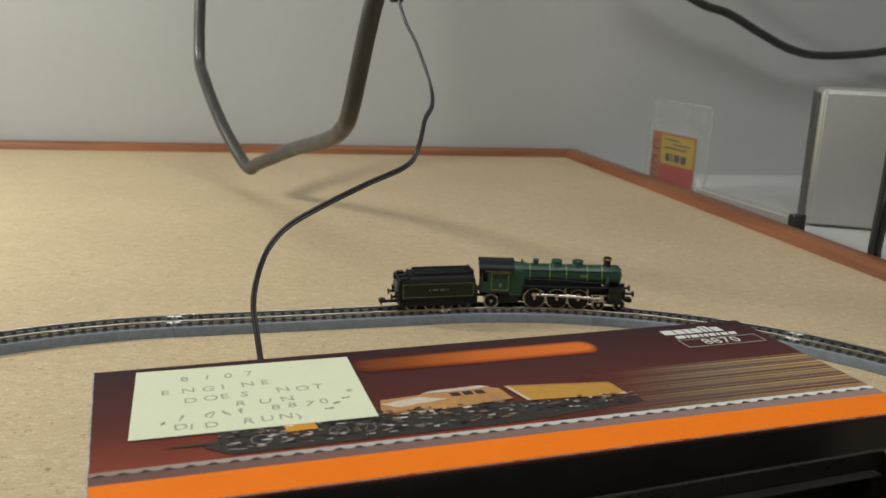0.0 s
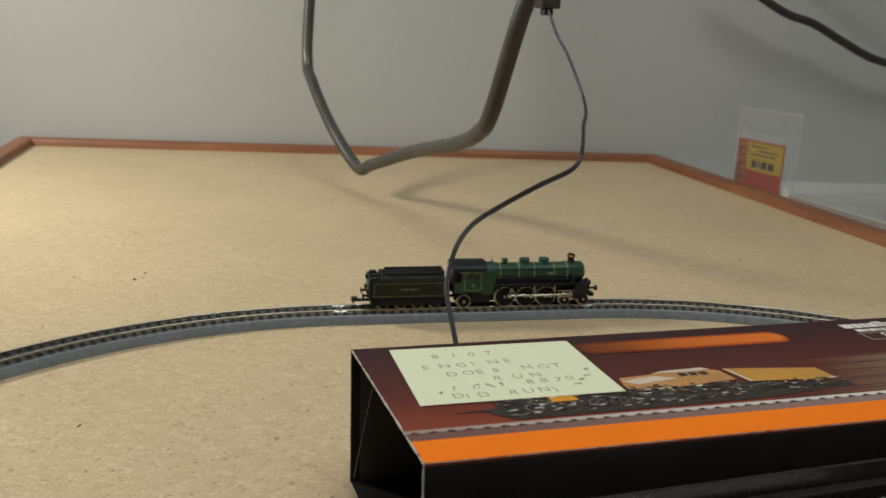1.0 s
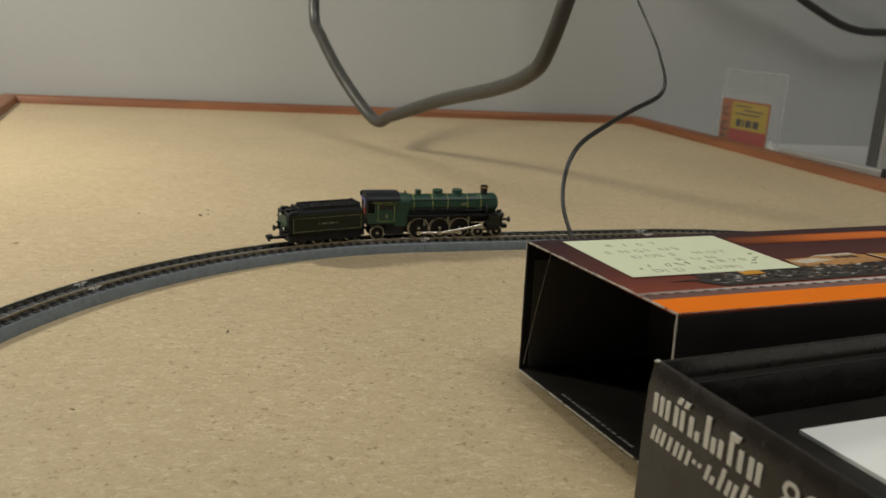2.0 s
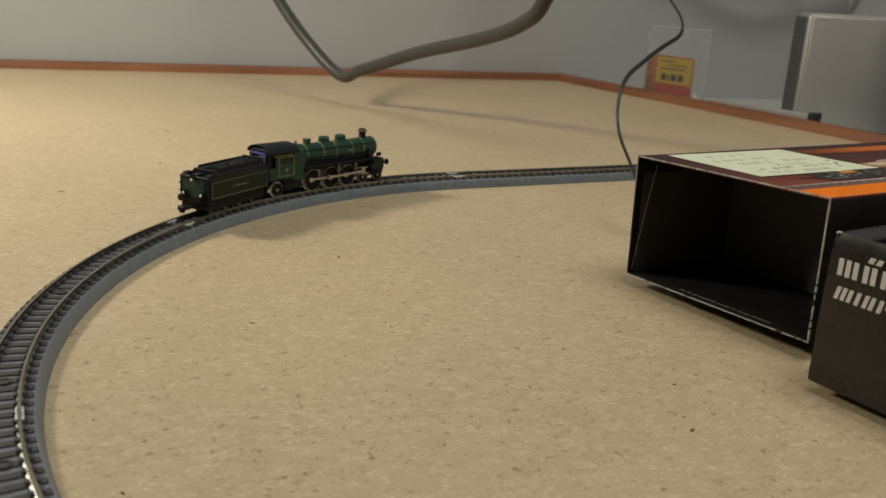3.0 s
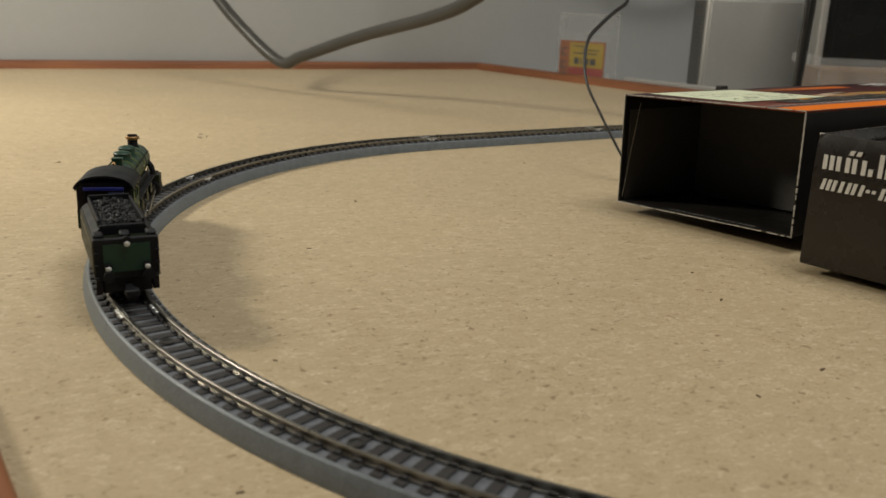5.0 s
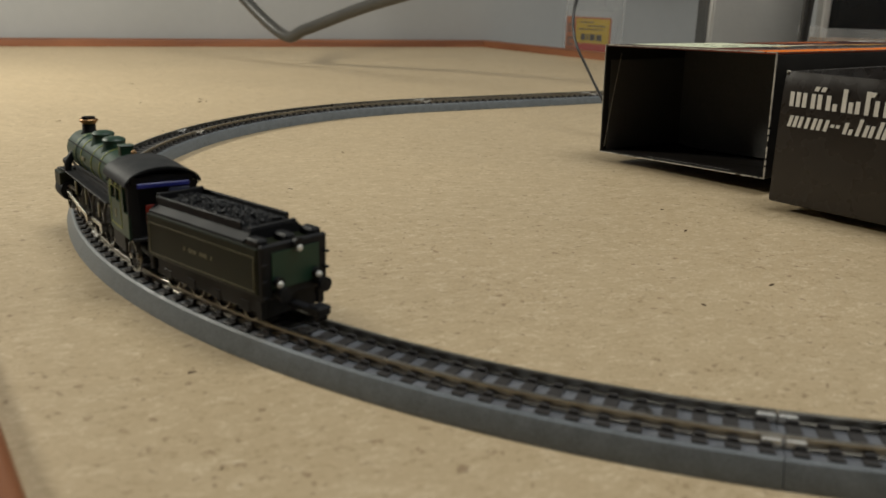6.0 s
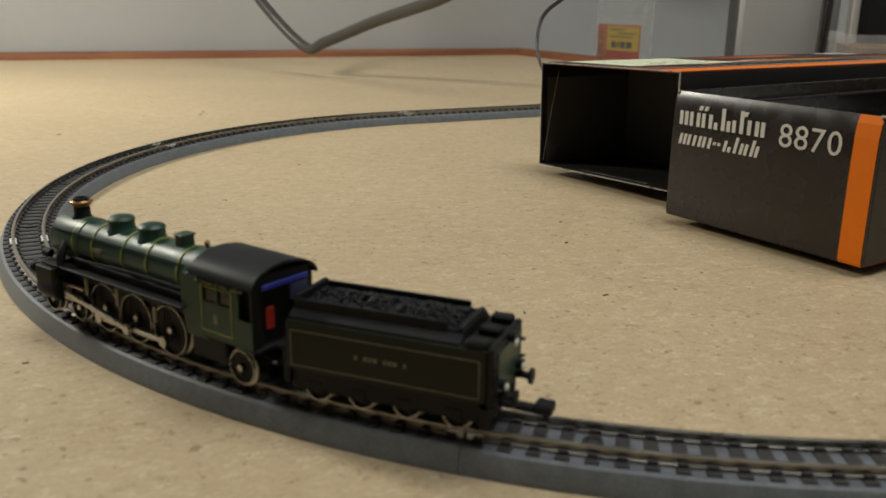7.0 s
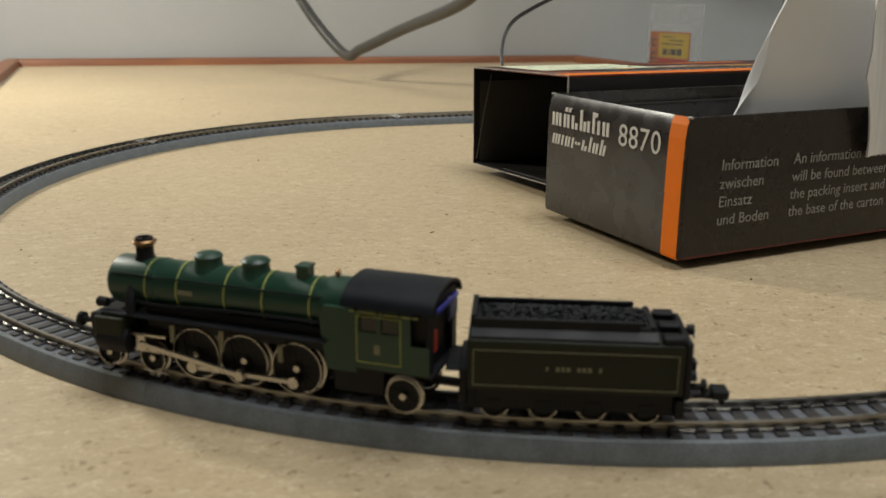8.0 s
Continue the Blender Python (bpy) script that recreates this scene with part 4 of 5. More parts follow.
    for i, (x, r) in enumerate(((35, 2.3), (51, 2.2), (57, 2.1))):
        y = -48.3 + 0.012 * x
        bm = lathe(bmesh.new(), [(r * 0.84, z2 + 0.1), (r, z2 + 0.1), (r, z2 + 0.14), (r * 0.84, z2 + 0.14)], 20, (x, y, 0), "z", True)
        part("picture_wheel", bm, mat("grey_print", (0.15, 0.13, 0.12), 0.42, scale=900, vary=0.5, bump=0), pic, "pale printed wheel rim")
    # busy machinery under the pictured engine: many small dabs of ink
    inks = ((0.42, 0.40, 0.37), (0.17, 0.155, 0.14), (0.008, 0.007, 0.007), (0.24, 0.13, 0.06), (0.62, 0.59, 0.55))
    for k, (ink, count) in enumerate(zip(inks, (55, 110, 120, 40, 22))):
        bm = bmesh.new()
        for _ in range(count):
            x = rng.uniform(25, 92) if rng.random() < 0.8 else rng.uniform(88, 121)
            far = max(0, x - 60) / 60
            y = rng.uniform(-51.4 + 2.6 * far, -40.0 - 3.6 * far)
            w, h, lean = rng.uniform(0.3, 2.4), rng.uniform(0.15, 0.8), rng.uniform(-0.6, 0.6)
            flat(bm, [(x, y), (x + w * 0.6, y - h * 0.3), (x + w, y + h * 0.2), (x + w * 0.8 + lean, y + h), (x + lean * 0.7, y + h * 0.7)], z2 + 0.13 + 0.012 * k, 0.01)
        part("picture_detail", bm, mat("machinery_print", ink, 0.42, scale=1500, vary=0.5, bump=0), pic, "small printed machinery dabs")["kind"] = "stuff"
    part("picture_beam", flat(bmesh.new(), [(16, -47.2), (26, -46.4), (26, -47.8)], z2), dark, pic, "dark pointed printed shape")
    part("picture_edge", flat(bmesh.new(), [(93.5, -33.0), (94.3, -33.0), (96.8, -42.4), (95.8, -42.4)], z2 + 0.13, 0.02), pale, pic, "pale printed wagon edge")
    part("picture_edge", flat(bmesh.new(), [(93.5, -33.0), (119.5, -36.8), (119.5, -37.2), (93.6, -33.5)], z2 + 0.16, 0.02), wood, pic, "light printed wagon edge")
    # maker's mark as plain bars, the number below it in a frame
    x = 152.6
    for w in (3.6, 2.8, 2.0, 2.6, 1.2, 1.2, 2.8):
        top = -3.4 if w < 1.5 else -4.6
        part("mark_bar", flat(bmesh.new(), [(x, -8.2), (x + w, -8.2), (x + w, top), (x, top)], z + 0.05), WHITE_INK, sl, "white bar of the maker's mark")
        x += w + 0.5
    x = 154.2
    for w in (3.0, 0.9, 2.4, 0.9, 1.2, 2.0, 0.9, 2.2, 2.2):
        part("mark_bar", flat(bmesh.new(), [(x, -11.6), (x + w, -11.6), (x + w + 0.5, -9.4), (x + 0.5, -9.4)], z + 0.05), WHITE_INK, sl, "white bar of the maker's mark")
        x += w + 0.5
    bm = bmesh.new()
    for a in ((153.5, -18.6, 178.6, -18.3), (153.5, -13.0, 178.6, -12.7), (153.5, -18.3, 153.8, -13.0), (178.3, -18.3, 178.6, -13.0)):
        flat(bm, [(a[0], a[1]), (a[2], a[1]), (a[2], a[3]), (a[0], a[3])], z + 0.05)
    part("number_frame", bm, GREY_INK, sl, "thin pale frame round the number")
    x = 160.0
    for digit in "8870":
        ob = lettering("digit", digit, 5.6, WHITE_INK, sl, at(x, -17.6, z + 0.08), "white printed digit")
        x += max(v.co.x for v in ob.data.vertices) / MM + 0.35
    # small print inside the base
    bm = bmesh.new()
    for i in range(14):
        box(bm, 2.2, -54 + i * 2.4, 0.5, 3.0, -54 + i * 2.4 + rng.uniform(1.2, 2.1), 0.66)
    part("small_print", bm, mat("faint_ink", (0.15, 0.145, 0.135), 0.6, scale=900, vary=0.2, bump=0), sl, "row of illegible small print")
    # the mouth is squashed slightly out of square
    for ob in sl.children:
        for v in ob.data.vertices:
            v.co.x += 0.045 * -v.co.y * max(0.0, 1 - v.co.x / 0.09)
            v.co.y *= 1.025
    return sl


def build_note():
    note = thing("sticky_note", at(-11.9, 44.9, SH + 3.66, 6.9, -1.6), "pale yellow sticky note with pencil marks on the sleeve", "note")
    bm = bmesh.new()
    nx, ny = 14, 10
    grid = [[bm.verts.new((9.9 + 51.5 * i / nx, -1.8 - 38.8 * j / ny, 0.04 + 0.28 * (j / ny) ** 3 * (0.35 + 0.65 * i / nx))) for j in range(ny + 1)] for i in range(nx + 1)]
    for i in range(nx):
        for j in range(ny):
            bm.faces.new((grid[i][j], grid[i][j + 1], grid[i + 1][j + 1], grid[i + 1][j]))
    ext = bmesh.ops.extrude_face_region(bm, geom=bm.faces[:])
    for v in ext["geom"]:
        if isinstance(v, bmesh.types.BMVert):
            v.co.z += 0.1
    bmesh.ops.recalc_face_normals(bm, faces=bm.faces[:])
    part("paper", bm, NOTE, note, "pale yellow paper", smooth=40)
    # pencilled capitals; what cannot be read is plain strokes
    rng = random.Random(12)

    def lift(x, y):
        return 0.155 + 0.28 * max(0.0, (-3.2 - y) / 36.2) ** 3 * (0.35 + 0.65 * (x - 9) / 51.5)

    for word, x0, y0, x1, y1 in [('8107', 21.2, -8.7, 36.3, -7.9), ('ENGINE', 16.9, -16.4, 39.5, -14.5), ('DOES', 21.8, -21.9, 34.2, -20.9), ('NOT', 42.7, -20.6, 51.0, -19.7), ('RUN', 32.8, -26.3, 43.0, -25.8), ('8870', 40.4, -30.1, 51.5, -29.6), ('DID', 19.8, -36.5, 26.0, -36.7), ('RUN)', 33.8, -35.9, 45.3, -36.0)]:
        for k, letter in enumerate(word):
            f = k / (len(word) - 1)
            x, y = x0 + (x1 - x0) * f, y0 + (y1 - y0) * f + rng.uniform(-0.3, 0.3)
            lettering("pencil_letter", letter, 4.1, PENCIL, note, at(x - 1.2, y - 1.5, lift(x, y), rng.uniform(-9, 9)), "grey pencil letter", thick=0.012, squash=1.05)
    for n, x0, y0, x1, y1 in [(2, 17.3, -34.0, 20.6, -32.2), (3, 26.2, -31.5, 32.8, -31.1), (4, 52.0, -34.2, 58.3, -25.0)]:
        for k in range(n):
            f = k / (n - 1)
            x, y = x0 + (x1 - x0) * f, y0 + (y1 - y0) * f
            bm = bmesh.new()
            p = [(x + rng.uniform(-1.2, 1.2), y + rng.uniform(-1.5, 1.5)) for _ in range(4)]
            tube(bm, smooth_path([(a + rng.uniform(-0.4, 0.4), b + rng.uniform(-0.4, 0.4), lift(a, b)) for a, b in p], 4), 0.13, 5)
            part("pencil_mark", bm, PENCIL, note, "grey pencil strokes")


def build_tray():
    tr = thing("carton_tray", at(-12.3, -38.1, 1.0, 10.2), "dark brown open cardboard tray with an orange corner stripe", "box")
    L, W, H, t = 178.0, 66.2, 40.0, 0.8
    prof = [(0.5, 1.9), (0, 2.8), (-0.1, 14), (-0.1, 28), (0.05, 34.5), (0.5, 38.0), (1.3, H)]
    ring = lambda y: [(x, y, z) for x, z in prof] + [(x + t, y, z) for x, z in prof[::-1]]
    part("end_panel", loft(bmesh.new(), [ring(-W), ring(0)]), CARD_BROWN, tr, "dark brown card end with a rolled top edge", smooth=50)
    part("far_end_panel", one_box(L - t, -W, 1.9, L, 0, H, 0.3, 2), CARD_BROWN, tr, "dark brown card end")
    part("side_panel", one_box(t, -W, 1.9, L - t, -W + t, H, 0.3, 2), CARD_BROWN, tr, "dark brown card side with white print")
    part("side_panel", one_box(t, -t, 1.9, L - t, 0, H, 0.3, 2), CARD_BROWN, tr, "dark brown card side")
    rim = lambda g, z: [(t + g, -W + t + g, z), (L - t - g, -W + t + g, z), (L - t - g, -t - g, z), (t + g, -t - g, z)]
    part("bottom_panel", loft(bmesh.new(), [rim(0, 2.7), rim(0, 2.0), rim(10, -0.3), rim(22, -0.98)]), CARD_INSIDE, tr, "dark card base bulging down to the board")
    part("insert", one_box(4, -W + 3, 24, L - 5, -3, 26, 0.8, 2), CARD_BLACK, tr, "dark packing insert")
    part("folded_rim", one_box(8, -3.4, H - 5.0, L - 3, -1.0, H - 4.2, 0.2, 1), CARD_BLACK, tr, "dark folded card rim")
    bm = bmesh.new()
    loft(bm, [[(x - 0.12, y, z) for x, z in prof] + [(x + 0.05, y, z) for x, z in prof[::-1]] for y in (-W + 0.25, -W + 6.7)])
    part("orange_stripe", bm, ORANGE, tr, "orange printed corner stripe")
    for y0, y1 in ((-W - 0.15, -W + 1.4), (-0.8, 0.3)):
        part("worn_corner", one_box(0.9, y0, H - 0.5, 2.0, y1, H + 0.15, 0.15, 1), CARD_EDGE, tr, "scuffed pale corner")
    part("red_edge", one_box(1.5, -W - 0.1, 1.95, L, -W, 2.5), mat("red_brown_edge", (0.11, 0.022, 0.014), 0.6, scale=700, vary=0.3, bump=0), tr, "thin red-brown line at the foot")
    face = lambda y, z: Matrix.Translation((-0.2 * MM, y * MM, z * MM)) @ Euler((radians(90), 0, radians(-90))).to_matrix().to_4x4()
    # maker's mark in two rows of plain bars
    def slab_bar(bm, y, w, z0, h, lean):
        """One solid leaning bar on the end panel."""
        pts = [(y, z0), (y - w, z0), (y - w - lean * h, z0 + h), (y - lean * h, z0 + h)]
        a = [bm.verts.new((0.0 if q < 35 else 0.1, p, q)) for p, q in pts]
        b = [bm.verts.new((-0.24, p, q)) for p, q in pts]
        bm.faces.new(a)
        bm.faces.new(b[::-1])
        for n in range(4):
            bm.faces.new((a[n], b[n], b[(n + 1) % 4], a[(n + 1) % 4]))

    def bar(y, w, z0, h, lean):
        bm = bmesh.new()
        slab_bar(bm, y, w, z0, h, lean)
        bmesh.ops.recalc_face_normals(bm, faces=bm.faces[:])
        part("mark_bar", bm, WHITE_INK, tr, "white bar of the maker's mark")

    # upper row upright, lower row leaning: narrow stems in groups
    y = -2.6
    for stems in ((4.1, 4.1, 4.1), (4.1, 4.1), (4.1, 2.0), (6.3, 3.0, 3.4), (6.3,), (4.1,), (4.1, 4.1)):
        for h in stems:
            bar(y, 1.25, 30.4, h, 0.0)
            y -= 1.95
        y -= 0.65
    for q in (-9.6, -11.6, -25.6):
        bar(q, 1.3, 35.3, 1.3, 0.4)
    y = -2.8
    for stems in ((3.2, 3.2, 3.2), (3.2,), (3.2, 3.2), (3.2,), (0.9, 0.9), (3.2, 1.6), (4.6,), (3.2, 3.2), (4.6, 3.2)):
        for h in stems:
            bar(y, 1.05, 24.6 + (1.3 if h < 1 else 0), h, 0.22)
            y -= 1.6
        y -= 0.45
    y = -37.6
    for digit in "8870":
        ob = lettering("digit", digit, 9.0, WHITE_INK, tr, face(y, 28.9), "large white printed digit", squash=1.02)
        y -= max(v.co.x for v in ob.data.vertices) / MM + 0.5
    side = lambda x, z: Matrix.Translation((x * MM, (-W - 0.12) * MM, z * MM)) @ Euler((radians(90), 0, 0)).to_matrix().to_4x4()
    for i, words in enumerate(("Information", "zwischen", "Einsatz", "und Boden")):
        lettering("printed_line", words, 4.3, GREY_INK, tr, side(12.6, 25.4 - 5.0 * i), "pale printed line of text")
    for i, words in enumerate(("An information sheet", "will be found between", "the packing insert and", "the base of the carton")):
        lettering("printed_line", words, 4.3, GREY_INK, tr, side(38.6, 25.4 - 5.0 * i), "pale printed line of text")
    return tr


def build_foam():
    """A curved translucent packing sheet that stands in the tray."""
    fo = thing("packing_sheet", at(0, 0, 0), "translucent white ribbed foam sheet curling up from the tray", "packaging")

    def sheet(name, path, z0, z1, lean, label):
        bm = bmesh.new()
        pts = smooth_path([(x, y, 0) for x, y in path], 8)
        rows = 14
        grid = []
        for i, p in enumerate(pts):
            f = i / (len(pts) - 1)
            col = []
            for j in range(rows + 1):
                h = j / rows
                # rounded upper corner at the free edge
                top = z0 + (z1 - z0) * (math.sin(min(1, f * 2.6 + 0.30) * math.pi / 2))
                z = z0 + (top - z0) * h
                rib = 0.5 * math.sin(i * 1.57)
                col.append(bm.verts.new((p.x + lean[0] * h * h + rib, p.y + lean[1] * h * h, z)))
            grid.append(col)
        for a, b in zip(grid, grid[1:]):
            for j in range(rows):
                bm.faces.new((a[j], a[j + 1], b[j + 1], b[j]))
        ext = bmesh.ops.extrude_face_region(bm, geom=bm.faces[:])
        for v in ext["geom"]:
            if isinstance(v, bmesh.types.BMVert):
                v.co.y += 0.7
        bmesh.ops.recalc_face_normals(bm, faces=bm.faces[:])
        part(name, bm, FOAM, fo, label, smooth=60)

    sheet("rear_sheet", [(18, -90.5), (29, -89), (48, -86), (72, -82), (96, -78)], 27, 74, (8, -2), "ribbed translucent foam sheet")
    sheet("front_sheet", [(63, -95), (67, -92.5), (77, -90), (95, -87.5)], 27, 78, (-9, -6), "curling white foam sheet edge")
    part("flat_sheet", flat(bmesh.new(), [(18.5, -45.5), (60, -39), (108, -33), (112, -68), (70, -79), (27, -86)], 27.1, 0.9), FOAM, fo, "white foam sheet lying in the tray")
    return fo


build_sleeve()
build_note()
build_tray()
build_foam()


# ---- hanging cables ----
def build_cables():
    c = thing("hanging_cable", at(0, 0, 0), "thick grey-black cable hanging in a sharp loop over the board", "cable")
    path = smooth_path([(-23, 598, 325), (-33, 579, 164), (-36, 569, 98), (-31, 549, 78), (-16, 512, 48), (3, 474, 23), (13, 449, 29), (36, 392, 47), (54, 318, 63), (61, 283, 74), (64, 265, 87), (72, 248, 132), (86, 232, 191), (102, 218, 331)], 10)
    part("cable", tube(bmesh.new(), path, 4.4, 16), CABLE, c, "smooth grey-black cable", smooth=60)
    w = thing("feeder_wire", at(0, 0, 0), "thin dark twin-core wire hanging from a plug to the track", "wire")
    path = smooth_path([(81, 229, 138), (84, 222, 127), (88, 215, 118), (92.4, 204, 103), (92, 193, 95), (87, 178, 90.5), (82.5, 162, 82.5), (77.5, 155.5, 76.2), (62, 146, 71), (46, 135.5, 65.3), (34.3, 128, 60), (27.7, 122, 53.8), (24.2, 117, 45.8), (23, 111.5, 38), (24.2, 105.5, 30), (26, 98, 20), (28.5, 88, 8), (31, 78, 1.6), (50, 68, 1.2)], 8)
    for s in (-0.54, 0.54):
        part("core", tube(bmesh.new(), path, 0.54, 8, (s, 0)), WIRE, w, "one insulated core of the wire", smooth=60)
    bm = one_box(-5, -4, 0, 5, 4, 16, 1.0, 2)
    box(bm, -2.4, -2.4, -3, 2.4, 2.4, 0.2, 0.6, 1)
    pl = part("plug", bm, WIRE, w, "small black plug")
    pl.matrix_local = at(81, 231, 138, 20)
    u = thing("wall_cable", at(0, 0, 0), "black cable sagging in front of the wall", "cable")
    path = smooth_path([(340, 640, 190), (407, 640, 153), (442, 640, 142), (473, 640, 127), (510, 640, 111), (547, 640, 106), (612, 640, 112), (680, 640, 128)], 8)
    part("cable", tube(bmesh.new(), path, 4.0, 12), WIRE, u, "smooth black cable", smooth=60)
    for dx in (0, 7):
        h = thing("drop_cable", at(0, 0, 0), "thin black cable hanging beside the silver speaker", "cable", "drop cables")
        path = smooth_path([(371 + 12 + dx * 1.3, 288 + 4, 260), (371 + 5 + dx, 288 + 2, 150), (371 + 2 + dx, 288 + 1, 92), (371 + dx * 0.8, 288, 40), (371 - 2 + dx * 0.6, 288 - 1, 4), (371 + dx, 288 - 2, -15.5)], 8)
        part("cable", tube(bmesh.new(), path, 2.4 if dx else 1.9, 10), WIRE, h, "thin black cable", smooth=60)


build_cables()


# ---- things beyond the edging ----
def build_blister():
    b = thing("blister_pack", at(351, 588, -17.5, -76), "clear plastic blister pack with a yellow and red card", "packaging")
    # local x along the card, y towards the wall
    part("backing_card", one_box(3, 3, 4, 63, 3.6, 56, 0.15, 1), LABEL_ORANGE, b, "brown-orange printed card")
    part("yellow_panel", one_box(17, 2.75, 29, 61, 2.95, 54), LABEL_YELLOW, b, "yellow printed panel")
    part("red_panel", one_box(17, 2.75, 6, 61, 2.95, 29.0), LABEL_RED, b, "dark red printed panel")
    bm = bmesh.new()
    for i, (x, w) in enumerate(((21, 20), (32, 24), (21, 32))):
        box(bm, x, 2.55, 50 - 3.6 * i, x + w, 2.72, 51.2 - 3.6 * i)
    for x0, x1 in ((24, 30), (32, 34), (36, 43), (45, 52)):
        box(bm, x0, 2.55, 32, x1, 2.72, 38.5)
    part("print_bars", bm, LABEL_INK, b, "illegible dark print bars")
    bm = bmesh.new()
    for i, z in enumerate((14, 26, 40)):
        box(bm, 6, 2.75, z, 13, 2.95, z + 1.4)
        box(bm, 6, 2.75, z + 7, 13, 2.95, z + 8.4)
        box(bm, 6, 2.75, z + 1.4, 7.6, 2.95, z + 7)
    part("side_print", bm, LABEL_INK, b, "black print bars on the card's edge")
    bm = bmesh.new()
    # moulded shell: outer flange and raised dome with a hanging slot
    box(bm, 0, 3.8, 0, 78, 4.4, 83, 0.3, 1)
    box(bm, 4, -5, 3, 72, 2.2, 64, 2.5, 3)
    part("plastic_shell", bm, BLISTER, b, "clear moulded plastic shell", smooth=40)
    rim = smooth_path([(1, 4, 2), (1, 4, 40), (1, 4, 79), (5, 4, 83), (40, 4, 83), (74, 4, 83), (77, 4, 79), (77, 4, 40), (77, 4, 2)], 5)
    part("shell_rim", tube(bmesh.new(), rim, 1.1, 8), SHELL_RIM, b, "thick clear rim of the shell", smooth=60)
    for x in (3, 46, 66):
        part("hanger", one_box(x, 0, 67, x + 9, 3.6, 80, 2.0, 3), BLISTER, b, "clear moulded hanging lug", smooth=40)
    p = thing("paper_scrap", at(370, 538, -17.5, -80), "small folded white paper standing behind the edging", "paper")
    bm = bmesh.new()
    ring = lambda y: [(0, y, 0), (30, y, 0), (13, y, 24)]
    part("sheet", loft(bmesh.new(), [ring(0), ring(0.5)]), PAPER_WHITE, p)


def build_bar():
    r = thing("metal_bar", at(341, 463, -17.5, -80), "slim grey metal bar with a black end cap", "bar")
    part("bar", one_box(0, 0, 18, 104, 9, 27, 0.8, 2), SILVER, r, "dull grey metal bar")
    part("end_cap", one_box(104, -0.5, 17, 110, 9.5, 29, 0.8, 2), WIRE, r, "black plastic end cap")
    part("foot", one_box(10, 1, 0, 20, 8, 18, 0.4, 1), SILVER, r)
    part("foot", one_box(84, 1, 0, 94, 8, 18, 0.4, 1), SILVER, r)


def build_speaker():
    s = thing("desktop_speaker", at(427, 448, -18, -25), "silver desktop speaker with a dark perforated side", "speaker")
    part("body", one_box(0, 2, 0, 97, 36, 105.5, 4, 4), SILVER, s, "silver-grey metal casing", smooth=40)
    part("side_grille", one_box(-2.2, 6, 2, 0.2, 34, 102, 1.0, 2), GRILLE, s, "dark grey perforated side grille")
    part("front_panel", one_box(2.5, -0.5, 2, 95, 2.3, 103.5, 1.8, 3), SILVER, s, "flat silver front panel", smooth=40)
    hole = bpy.data.meshes.new("perforation")
    bm = lathe(bmesh.new(), [(0.1, 0), (0.9, 0), (0.9, 0.25), (0.1, 0.25)], 8, axis="x")
    for v in bm.verts:
        v.co *= MM
    bm.to_mesh(hole)
    bm.free()
    hole.materials.append(CABLE)
    for i in range(6):
        for j in range(22):
            ob = new("perforation", hole)
            ob.parent = s
            ob.matrix_local = at(-2.4, 8.5 + i * 4.1 + (j % 2) * 2, 6 + j * 4.3)


def build_container():
    c = thing("plastic_container", at(408, 297, -18, -38), "frosted plastic container with a clear rim, holding tan card", "container")
    for a in ((0, 0, 0, 150, 1.6, 50), (0, 88, 0, 150, 90, 50), (0, 1.6, 0, 1.6, 88, 50), (148.4, 1.6, 0, 150, 88, 50), (1.6, 1.6, 0, 148.4, 88, 1.6)):
        part("wall_panel", one_box(*a), FROSTED, c, "frosted plastic wall")
    bm = bmesh.new()
    for a in ((-3, -3, 50, 153, 1.6, 58), (-3, 88, 50, 153, 93, 58), (-3, 1.6, 50, 1.6, 88, 58), (148.4, 1.6, 50, 153, 88, 58)):
        box(bm, *a, 0.8, 2)
    part("rim", bm, FROSTED, c, "thick clear rim", smooth=40)
    k = thing("tan_carton", at(408, 297, -16.3, -38), "plain tan cardboard carton inside the plastic container", "box")
    part("carton", one_box(6, 8, 0, 144, 84, 46, 0.6, 2), TAN_CARD, k)
    m = thing("dark_monitor", at(468, 342, -18, -38), "black computer monitor standing behind the plastic container", "monitor")
    part("panel", one_box(0, 12, 44, 200, 32, 180, 2.5, 2), SCREEN, m, "black monitor housing")
    part("screen", one_box(9, 11, 53, 191, 12.2, 171, 0.3, 1), SCREEN, m, "dark glossy screen")
    part("bezel", one_box(-5, 9, 40, 2, 34, 184, 2, 2), SILVER, m, "grey side bezel")
    part("stand", one_box(80, 18, 0, 120, 30, 60, 1.5, 2), SCREEN, m, "black monitor neck")
    part("base", one_box(40, -10, 0, 160, 60, 6, 2, 2), SCREEN, m, "black monitor foot")


build_blister()
build_bar()
build_speaker()
build_container()


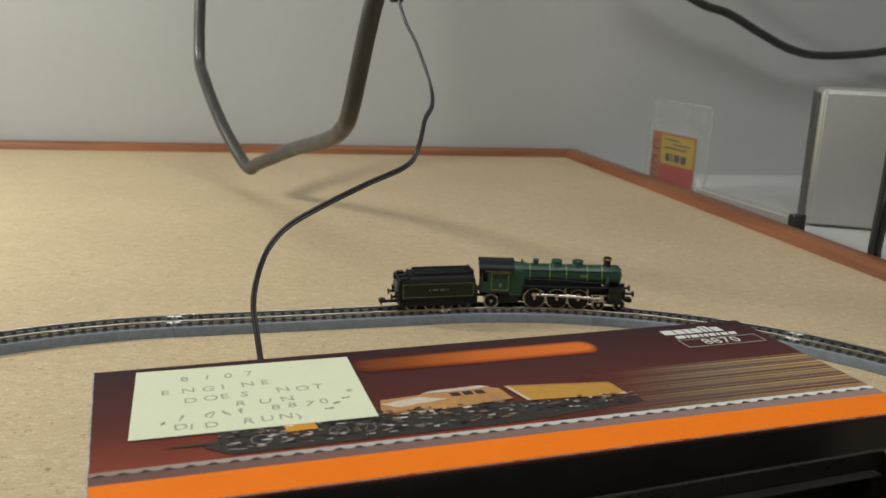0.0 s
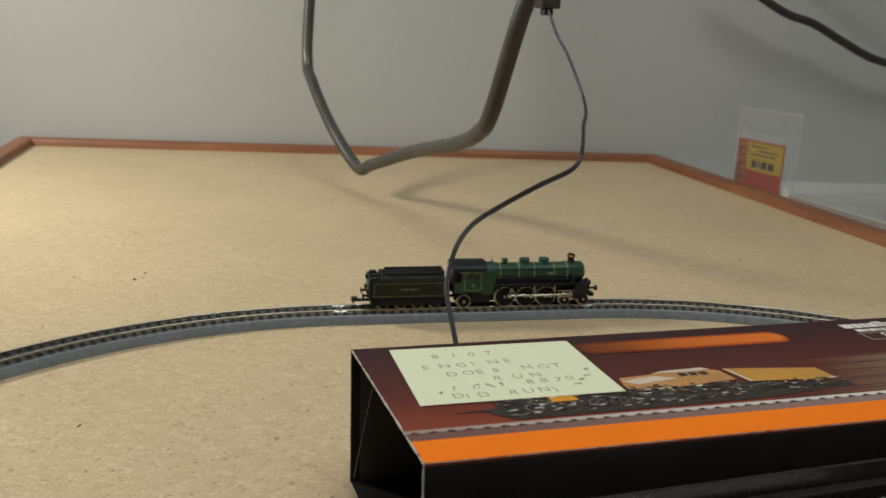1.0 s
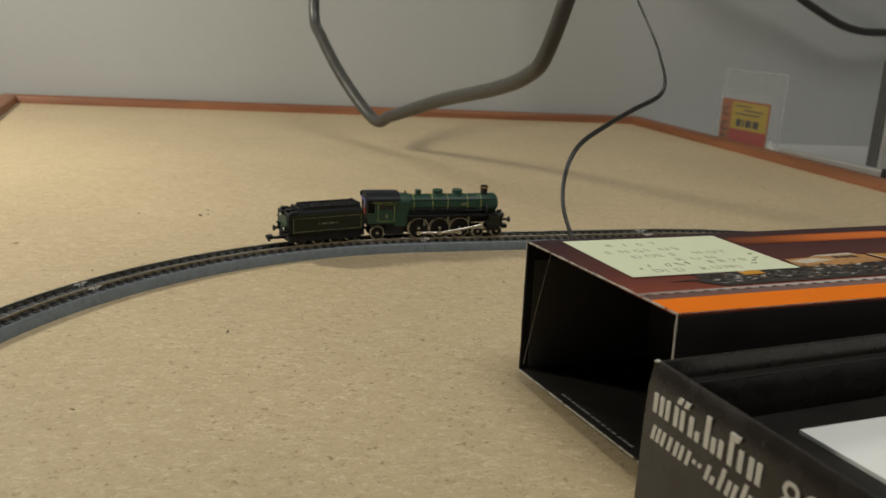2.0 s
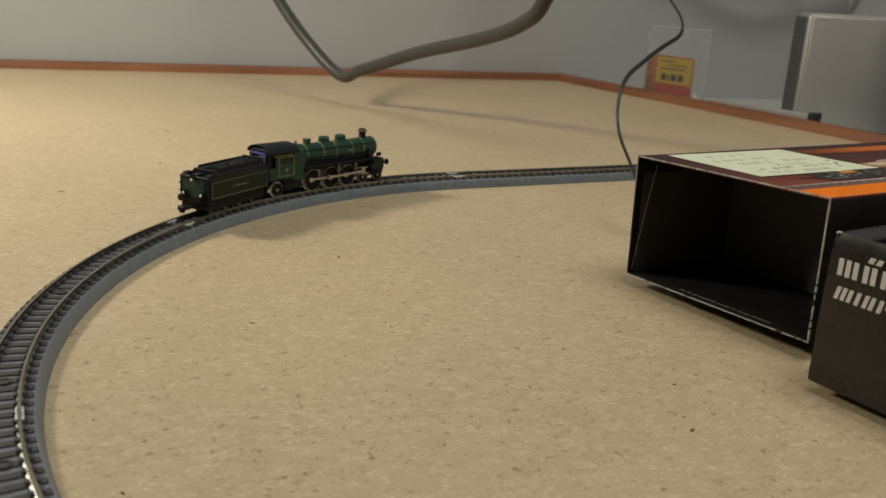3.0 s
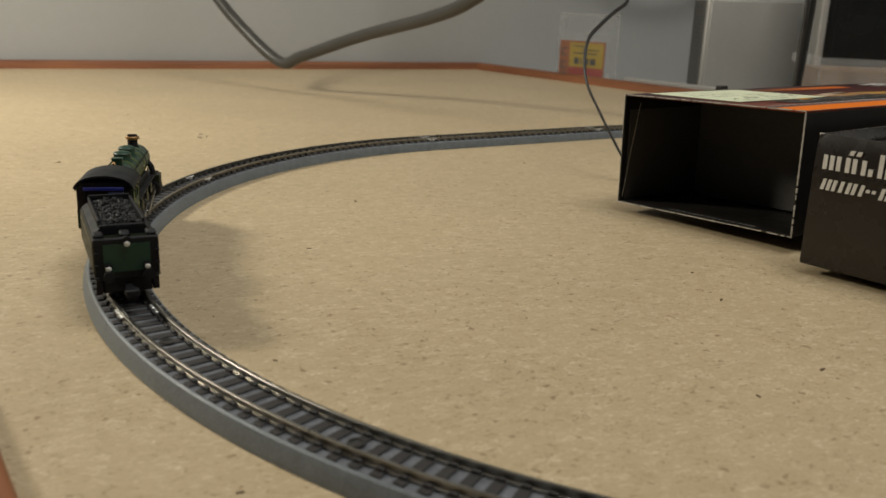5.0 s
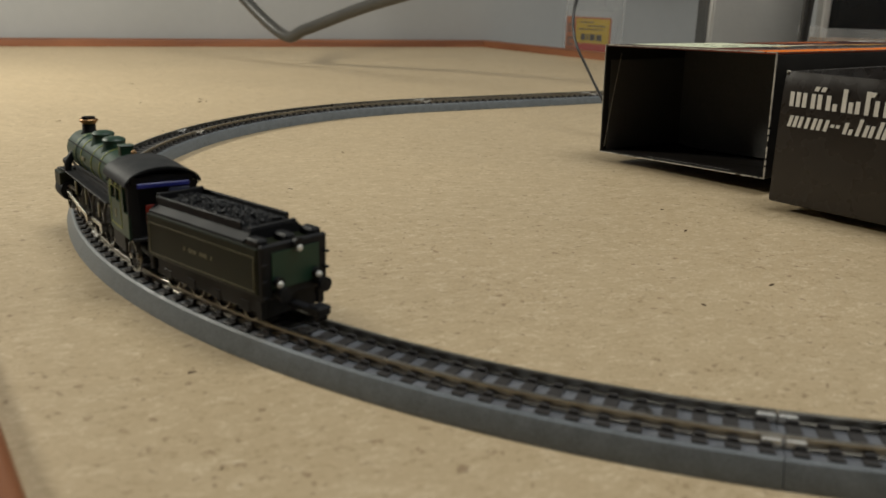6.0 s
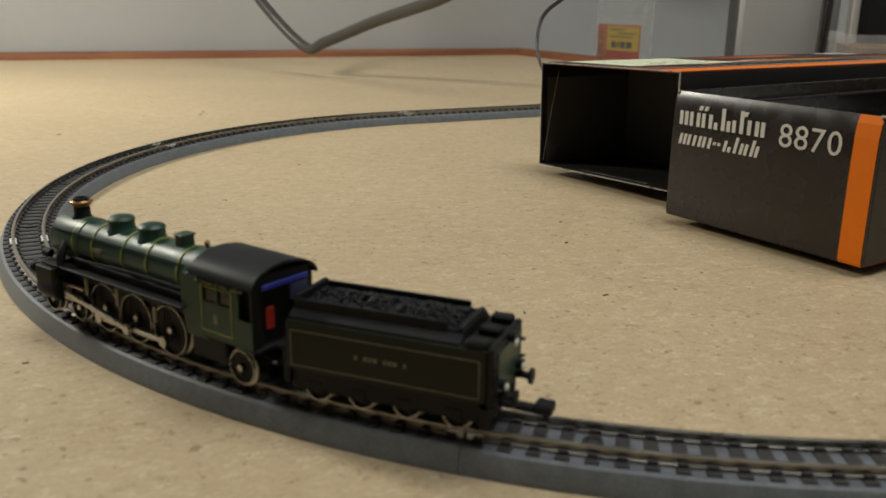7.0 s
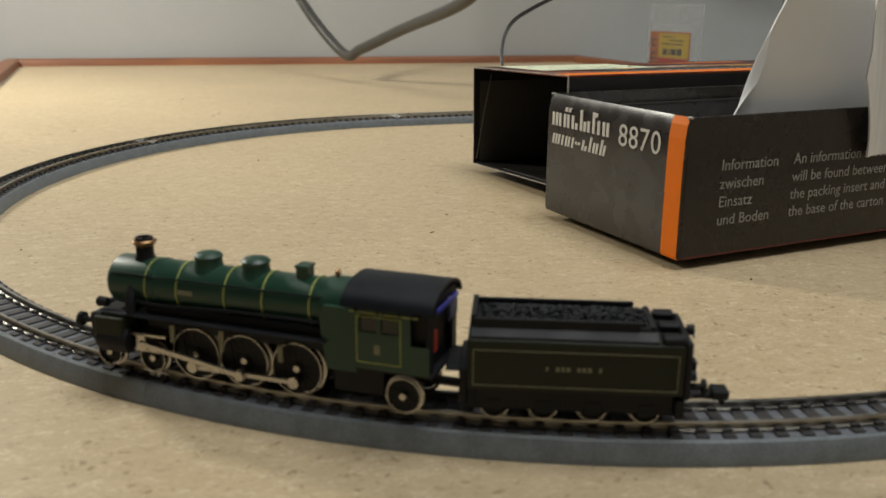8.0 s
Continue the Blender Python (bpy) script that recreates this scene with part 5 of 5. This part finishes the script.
def build_flecks():
    """Loose splinters and dark chips on the board."""
    rng = random.Random(21)
    bm = bmesh.new()
    spots = [(-97.5, 92.2, 1.4), (-114, 257, 2.6), (-53.6, -48, 1.1), (-68.4, -91.3, 1.2), (-111, 268, 2.0), (-92, -95, 0.8), (-144, 261, 1.2), (-133, 355, 1.6), (-188, 205, 1.5), (-110, 259, 1.3)]
    for _ in range(90):
        spots.append((rng.uniform(-210, 260), rng.uniform(-300, 560), rng.choice((0.25, 0.35, 0.45, 0.8))))
    for x, y, r in spots:
        a = rng.uniform(0, math.pi)
        c, s = math.cos(a), math.sin(a)
        pts = []
        for k in range(7):
            t = 2 * math.pi * k / 7
            u, v = r * math.cos(t) * rng.uniform(0.6, 1.1), 0.38 * r * math.sin(t) * rng.uniform(0.6, 1.1)
            pts.append((x + c * u - s * v, y + s * u + c * v))
        flat(bm, pts, 0.01, 0.12)
    ob = part("wood_flecks", bm, ALL_FLECK)
    tagged(ob, "small dark wood flecks on the chipboard", "flecks", kind="stuff")


build_flecks()
build_oval()


# ---- the train runs tender first ----
# how far the tender's coupling end has come along the oval, in millimetres
RUN = [(0, -85.5), (1, -5.1), (2, 72.2), (3.5, 190.6), (4, 229.2), (4.5, 267), (6, 389), (6.5, 430), (7, 472), (7.5, 514.5), (8, 557.5)]


def run(t):
    """A smooth reading of RUN."""
    ts, ss = [r[0] for r in RUN], [r[1] for r in RUN]
    i = max(0, min(len(ts) - 2, sum(1 for q in ts if q <= t) - 1))

    def slope(k):
        a, b = max(0, k - 1), min(len(ts) - 1, k + 1)
        return (ss[b] - ss[a]) / (ts[b] - ts[a])

    h = ts[i + 1] - ts[i]
    u = (t - ts[i]) / h
    return (2 * u**3 - 3 * u**2 + 1) * ss[i] + (u**3 - 2 * u**2 + u) * h * slope(i) + (3 * u**2 - 2 * u**3) * ss[i + 1] + (u**3 - u**2) * h * slope(i + 1)


END = 105.2


def chord(s, d0, d1, d_origin):
    """The pose of a vehicle whose pivots lie d0 and d1 behind the front buffers."""
    a, _ = oval(s - (END - d0) * TRAIN_SIZE)
    b, _ = oval(s - (END - d1) * TRAIN_SIZE)
    ahead = a - b
    o = b + ahead * ((d1 - d_origin) / (d1 - d0))
    return at(o.x, o.y, RAIL_TOP, math.degrees(math.atan2(ahead.y, ahead.x)))


def motions():
    steps = [i / 30 for i in range(0, 241)]
    coarse = [i / 10 for i in range(0, 81)]
    walk(ENGINE, [(t, chord(run(t), 23.6, 50.0, 33.3)) for t in coarse])
    walk(TENDER, [(t, chord(run(t), 72.5, 92.0, TC)) for t in coarse])
    for ob, r, d, side in WHEELS:
        place = ob.matrix_local.translation.copy()
        walk(ob, [(t, Matrix.Translation(place) @ Euler((0, -(run(t) - RUN[0][1]) / (r * TRAIN_SIZE), 0)).to_matrix().to_4x4()) for t in steps])
    crank = 1.9
    for k, (ob, side, d) in enumerate(RODS):
        rows = []
        for t in steps:
            a = (run(t) - RUN[0][1]) / (DRIVE_R * TRAIN_SIZE) + radians(100 if side < 0 else 190)
            x, z = X(d) + crank * math.cos(a), DRIVE_R + crank * math.sin(a)
            tilt = math.asin((5.3 - z) / 18.4)
            if "crosshead" in ob.name:
                m = Matrix.Translation(((x + 18.4 * math.cos(tilt)) * MM, side * 5.3 * MM, 5.3 * MM))
            elif "connecting" in ob.name:
                m = Matrix.Translation((x * MM, side * 5.75 * MM, z * MM)) @ Euler((0, -tilt, 0)).to_matrix().to_4x4()
            else:
                m = Matrix.Translation((x * MM, side * 5.15 * MM, z * MM))
            rows.append((t, m))
        walk(ob, rows)


motions()
